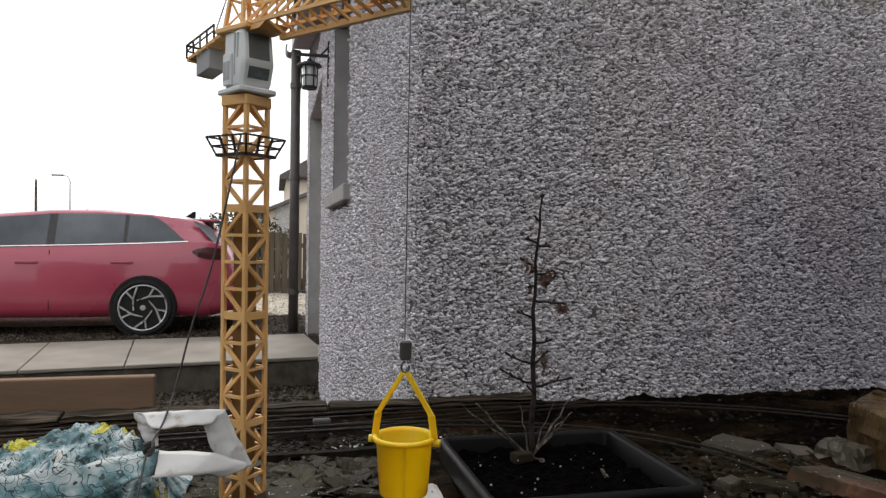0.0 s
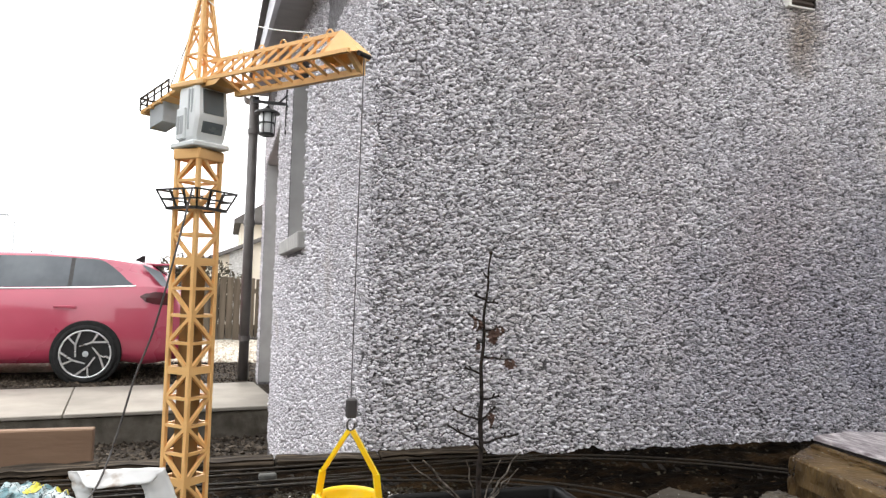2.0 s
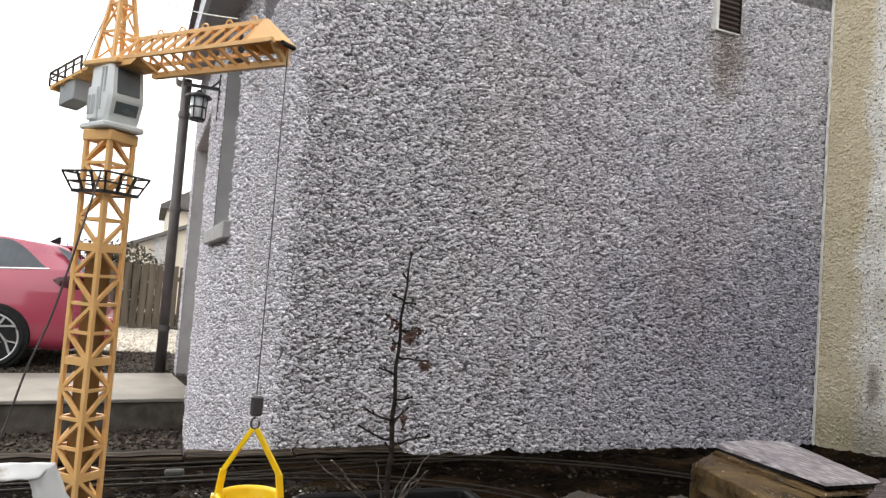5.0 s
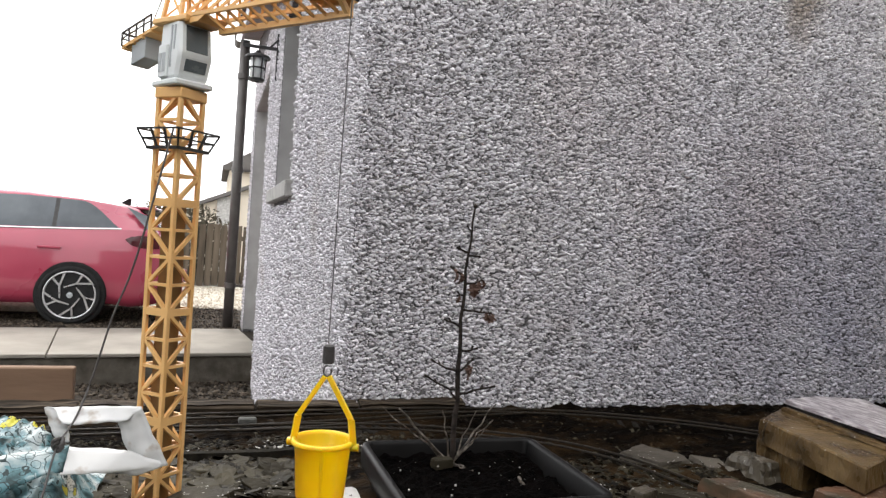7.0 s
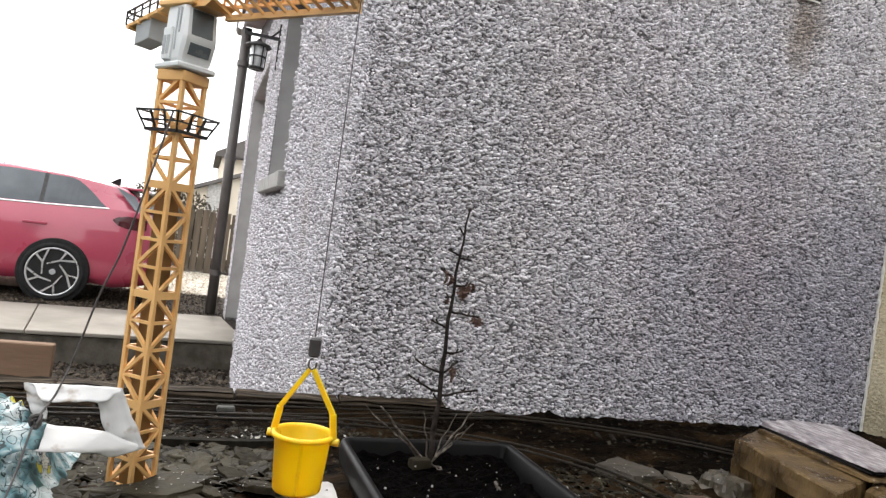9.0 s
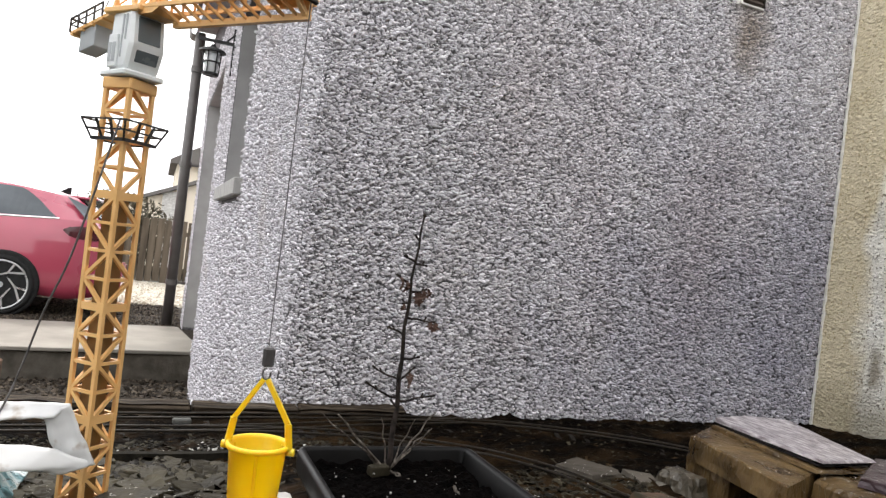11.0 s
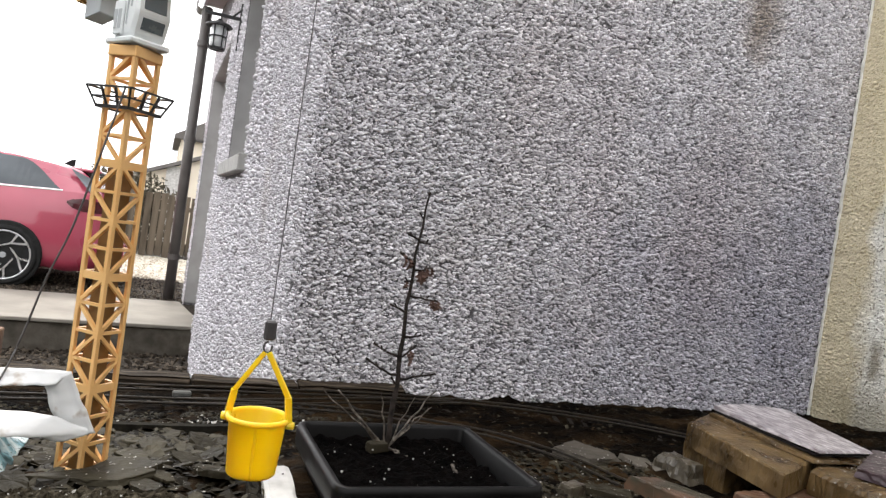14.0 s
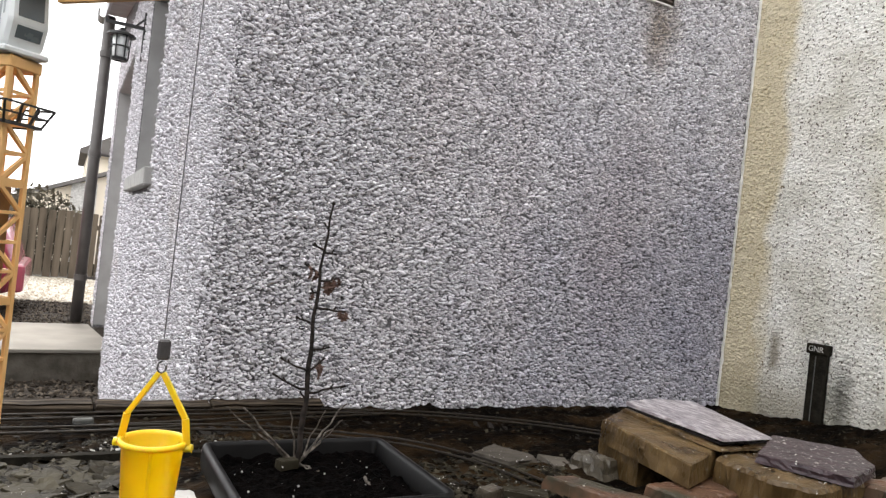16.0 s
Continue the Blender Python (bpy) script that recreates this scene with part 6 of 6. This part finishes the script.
def clump(name, label, category, at, rx, ry, rz, n, leaf, seed):
    r = np.random.default_rng(seed)
    d = r.normal(size=(n, 3))
    d /= np.linalg.norm(d, axis=1)[:, None]
    c = d * (r.uniform(0.45, 1.05, (n, 1))) * np.array([rx, ry, rz]) + np.array(at)
    c = c[c[:, 2] > at[2] - rz * 0.95]
    v, f = [], []
    for p in c:
        a, b = r.normal(size=3), r.normal(size=3)
        a *= leaf / np.linalg.norm(a)
        b *= leaf * 0.6 / np.linalg.norm(b)
        k = len(v)
        v += [tuple(p - a), tuple(p + b), tuple(p + a), tuple(p - b)]
        f.append((k, k + 1, k + 2, k + 3))
    me = bpy.data.meshes.new(name)
    me.from_pydata(v, [], f)
    return solid(obj(name, me, SHRUB), label, category, kind="stuff" if category == "hedge" else "")


clump("shrub", "dull bare shrub growing over the fence", "shrub", (-0.65, 13.6, 0.9), 1.0, 0.35, 0.72, 3600, 0.05, 1)
clump("shrub", "dull bare shrub growing over the fence", "shrub", (-1.9, 13.8, 0.8), 0.9, 0.35, 0.65, 2600, 0.05, 2)

garage = thing("garage", "low cream-rendered garage with dark pitched roof edge", "garage", (0, 19, 0))
bm = bmesh.new()
prof = [(-1.4, 0.0), (-1.4, 1.22), (1.6, 2.5), (4.6, 1.22), (4.6, 0.0)]
f0 = [bm.verts.new((x, 18.0, z)) for x, z in prof]
f1 = [bm.verts.new((x, 24.0, z)) for x, z in prof]
bm.faces.new(f0)
bm.faces.new(f1[::-1])
for k in range(5):
    bm.faces.new((f0[k], f0[(k + 1) % 5], f1[(k + 1) % 5], f1[k]))
part("wall", bm, HOUSE, garage)
for x0, z0, x1, z1 in ((-1.7, 1.1, 1.6, 2.52), (1.6, 2.52, 4.9, 1.1)):
    bm = bmesh.new()
    v = [bm.verts.new(p) for p in ((x0, 17.8, z0), (x1, 17.8, z1), (x1, 24.2, z1), (x0, 24.2, z0), (x0, 17.8, z0 + 0.09), (x1, 17.8, z1 + 0.09), (x1, 24.2, z1 + 0.09), (x0, 24.2, z0 + 0.09))]
    for f in ((0, 1, 2, 3), (4, 5, 6, 7), (0, 1, 5, 4), (1, 2, 6, 5), (2, 3, 7, 6), (3, 0, 4, 7)):
        bm.faces.new([v[k] for k in f])
    part("roof", bm, ROOF, garage)
part("door", box(0.02, 0.55, 17.95, 18.0, 0.0, 1.9), WHITE, garage, "white panelled door")

house = thing("far_house", "far cream house with dark overhanging eave", "house", (4, 34, 0))
part("wall", box(0.42, 9, 30, 38, 0, 3.5), HOUSE, house)
bm = bmesh.new()
prof = [(0.15, 3.45), (0.15, 3.6), (4.7, 6.4), (9.3, 3.6), (9.3, 3.45)]
f0 = [bm.verts.new((x, 29.6, z)) for x, z in prof]
f1 = [bm.verts.new((x, 38.4, z)) for x, z in prof]
bm.faces.new(f0)
bm.faces.new(f1[::-1])
for k in range(5):
    bm.faces.new((f0[k], f0[(k + 1) % 5], f1[(k + 1) % 5], f1[k]))
part("roof", bm, ROOF, house)
part("window", box(1.2, 2.4, 29.97, 30.0, 1.0, 2.2), CARGLASS, house)

lamp = thing("street_lamp", "tall pale street lamp far behind the car", "street lamp", (-15.6, 60, -0.2))
bm = bmesh.new()
tube(bm, [(-15.6, 60, -0.2), (-15.6, 60, 5.0), (-15.75, 60, 5.35), (-16.1, 60, 5.42)], [0.06, 0.04, 0.035, 0.03], 8)
part("pole", bm, CAB_DARK, lamp)
part("head", box(-16.9, -16.0, 59.85, 60.15, 5.36, 5.5, 0.04), CAB_DARK, lamp)
for x, h, y in ((-18.0, 5.05, 60), (-21.5, 3.6, 90), (-19.5, 3.6, 90)):
    bm = bmesh.new()
    tube(bm, [(x, y, -0.2), (x, y, h)], [0.11, 0.08], 8)
    solid(obj("utility_pole", bm, FENCE), "plain dark wooden pole far away", "pole", "far poles")
clump("far_tree", "dark bushy tree far beyond the car", "tree", (-30.5, 80, 1.6), 1.6, 1.2, 2.2, 900, 0.22, 5)
clump("hedge", "low dark hedge line in the distance", "hedge", (-24, 95, 0.4), 16, 1.0, 1.3, 4000, 0.3, 6)


def loose_stones(name, label, x0, x1, y0, y1, z, n, lo, hi, mat, seed):
    r = np.random.default_rng(seed)
    k = 5
    c0 = np.stack([r.uniform(x0, x1, n), r.uniform(y0, y1, n), np.full(n, z)], 1)
    s = r.uniform(lo, hi, n)
    ang = (np.arange(k)[None] + r.uniform(-0.3, 0.3, (n, k))) * 2 * np.pi / k
    rad = s[:, None] * r.uniform(0.6, 1.1, (n, k))
    rim = np.stack([rad * np.cos(ang), rad * np.sin(ang), r.uniform(0.0, 0.5, (n, k)) * s[:, None]], 2) + c0[:, None]
    top = c0 + np.stack([s * r.uniform(-0.4, 0.4, n), s * r.uniform(-0.4, 0.4, n), s * r.uniform(0.6, 1.2, n)], 1)
    low = c0 + np.array([0, 0, -0.02])
    v = np.concatenate([rim, top[:, None], low[:, None]], 1).reshape(-1, 3)
    t_ = np.array([[j, (j + 1) % k, k] for j in range(k)] + [[(j + 1) % k, j, k + 1] for j in range(k)])
    f = (np.arange(n)[:, None, None] * (k + 2) + t_[None]).reshape(-1, 3)
    me = bpy.data.meshes.new(name)
    me.from_pydata(v.tolist(), [], f.tolist())
    return solid(obj(name, me, mat), label, "gravel", kind="stuff")


PIT = material("pit_stones", [(0.013, 0.01, 0.007), (0.042, 0.032, 0.023), (0.13, 0.105, 0.08)], 20, 0.7, 0.3, 200, island=0.8, spec=0.12)
PALE = material("pale_stones", [(0.3, 0.25, 0.18), (0.5, 0.45, 0.36), (0.72, 0.68, 0.6)], 20, 0.8, 0.3, 200, island=0.8)
loose_stones("pit_stones", "dark loose stones below the paving edge", -2.4, 0.36, 4.6, 6.4, -0.16, 3200, 0.008, 0.03, PIT, 3)
loose_stones("drive_stones", "dark loose stones of the drive", -3.5, 0.36, 7.9, 9.0, 0.075, 3200, 0.008, 0.022, PIT, 4)
loose_stones("drive_stones", "dark loose stones of the drive", -1.15, 0.36, 9.0, 9.95, 0.075, 1500, 0.008, 0.022, PIT, 14)
loose_stones("pale_chippings", "pale stone chippings before the fence", -4.5, 1.5, 9.95, 13.2, 0.08, 9000, 0.015, 0.035, PALE, 5)

# pale specks lying on stones and soil; those on the stack imitate wet glints
bpy.context.view_layer.update()
deps = bpy.context.evaluated_depsgraph_get()
sr = random.Random(99)
vs, fs = [], []
for k in range(2800):
    if k % 12 not in (5, 8, 11) and k % 3 == 0:
        x, y = sr.uniform(0.85, 1.75), sr.uniform(0.65, 1.4)
    elif k % 12 in (1, 4, 7):
        x, y = sr.uniform(-0.3, 0.22), sr.uniform(0.66, 1.1)
    elif k % 12 == 5:
        x, y = sr.uniform(0.53, 0.95), sr.uniform(0.85, 1.25)
    elif k % 12 == 11:
        # glints along the stones' edges, made as pale flakes
        (ax_, ay_), (bx_, by_) = sr.choice(STACK_EDGES)
        f_ = sr.random()
        x, y = ax_ + (bx_ - ax_) * f_ + sr.gauss(0.004, 0.004), ay_ + (by_ - ay_) * f_ + sr.gauss(0.006, 0.004)
    elif k % 12 == 8:
        # glints on the thick wet slate, made as pale flakes
        x, y = sr.uniform(1.34, 1.68), sr.uniform(0.78, 1.06)
    elif k % 12 in (2, 10):
        x, y = sr.uniform(-0.6, 0.55), sr.gauss(1.535, 0.018)
    else:
        x, y = sr.uniform(-0.5, 1.9), sr.uniform(1.0, 1.85)
    hit, place, normal, _, what, _ = scene.ray_cast(deps, (x, y, 1.0), (0, 0, -1))
    if not hit or what.name.split(".")[0] not in ("slate", "stone", "ground_bed", "slate_chips", "moss_clod"):
        continue
    s = 0.0005 + 0.0011 * sr.random() ** 2 + (0.0015 * sr.random() if sr.random() < 0.05 else 0) + (0.0015 * sr.random() ** 2 if k % 12 in (5, 8) else 0) + (0.0032 * sr.random() ** 2 if k % 12 in (2, 10) else 0)
    m = Matrix.Translation(place + normal * s * 0.3) @ normal.to_track_quat("Z", "Y").to_matrix().to_4x4() @ Matrix.Rotation(sr.uniform(0, 6.3), 4, "Z")
    n0 = len(vs)
    vs += [tuple(m @ Vector(p)) for p in ((-s * sr.uniform(0.6, 2.4), -s, -s * 0.3), (s * sr.uniform(0.5, 1.6), -s * sr.uniform(0.4, 1.0), -s * 0.3), (s * sr.uniform(0.4, 1.6), s * sr.uniform(0.4, 1.2), -s * 0.3), (-s * sr.uniform(0.3, 1.2), s * 0.9, -s * 0.3), (0, 0, s * 0.45))]
    fs += [(n0, n0 + 1, n0 + 4), (n0 + 1, n0 + 2, n0 + 4), (n0 + 2, n0 + 3, n0 + 4), (n0 + 3, n0, n0 + 4)]
me = bpy.data.meshes.new("pale_specks")
me.from_pydata(vs, [], fs)
solid(obj("pale_specks", me, SPECK), "pale specks strewn over stones and soil, some painted as wet glints", "specks", kind="stuff")

# leaf litter trodden into the soil
LITTER = material("leaf_litter", [(0.0102, 0.00595, 0.0034), (0.0298, 0.0179, 0.0085), (0.0638, 0.0425, 0.0229)], 40, 0.8, 0.2, 200, island=0.8, spec=0.08)
lr = random.Random(61)
vs, fs = [], []
for k in range(900):
    x, y = lr.uniform(-0.9, 2.3), lr.uniform(1.12, 1.86)
    s = lr.uniform(0.003, 0.011)
    h = bed_height(x, y) + 0.016 * noise.noise(Vector((x * 9, y * 9, 0))) + 0.012 * noise.noise(Vector((x * 34, y * 40, 3))) + 0.002
    m = Matrix.Translation((x, y, h)) @ Euler((lr.uniform(-0.35, 0.35), lr.uniform(-0.35, 0.35), lr.uniform(0, 6.3))).to_matrix().to_4x4()
    n0 = len(vs)
    vs += [tuple(m @ Vector(p)) for p in ((-s, -0.1 * s, 0), (-0.2 * s, -0.4 * s, 0.12 * s), (s, 0.05 * s, 0), (-0.1 * s, 0.42 * s, 0.12 * s), (0, 0, -0.1 * s))]
    fs += [(n0, n0 + 1, n0 + 4), (n0 + 1, n0 + 2, n0 + 4), (n0 + 2, n0 + 3, n0 + 4), (n0 + 3, n0, n0 + 4)]
me = bpy.data.meshes.new("leaf_litter")
me.from_pydata(vs, [], fs)
solid(obj("leaf_litter", me, LITTER), "brown rotted leaf litter strewn over the soil", "litter", kind="stuff")
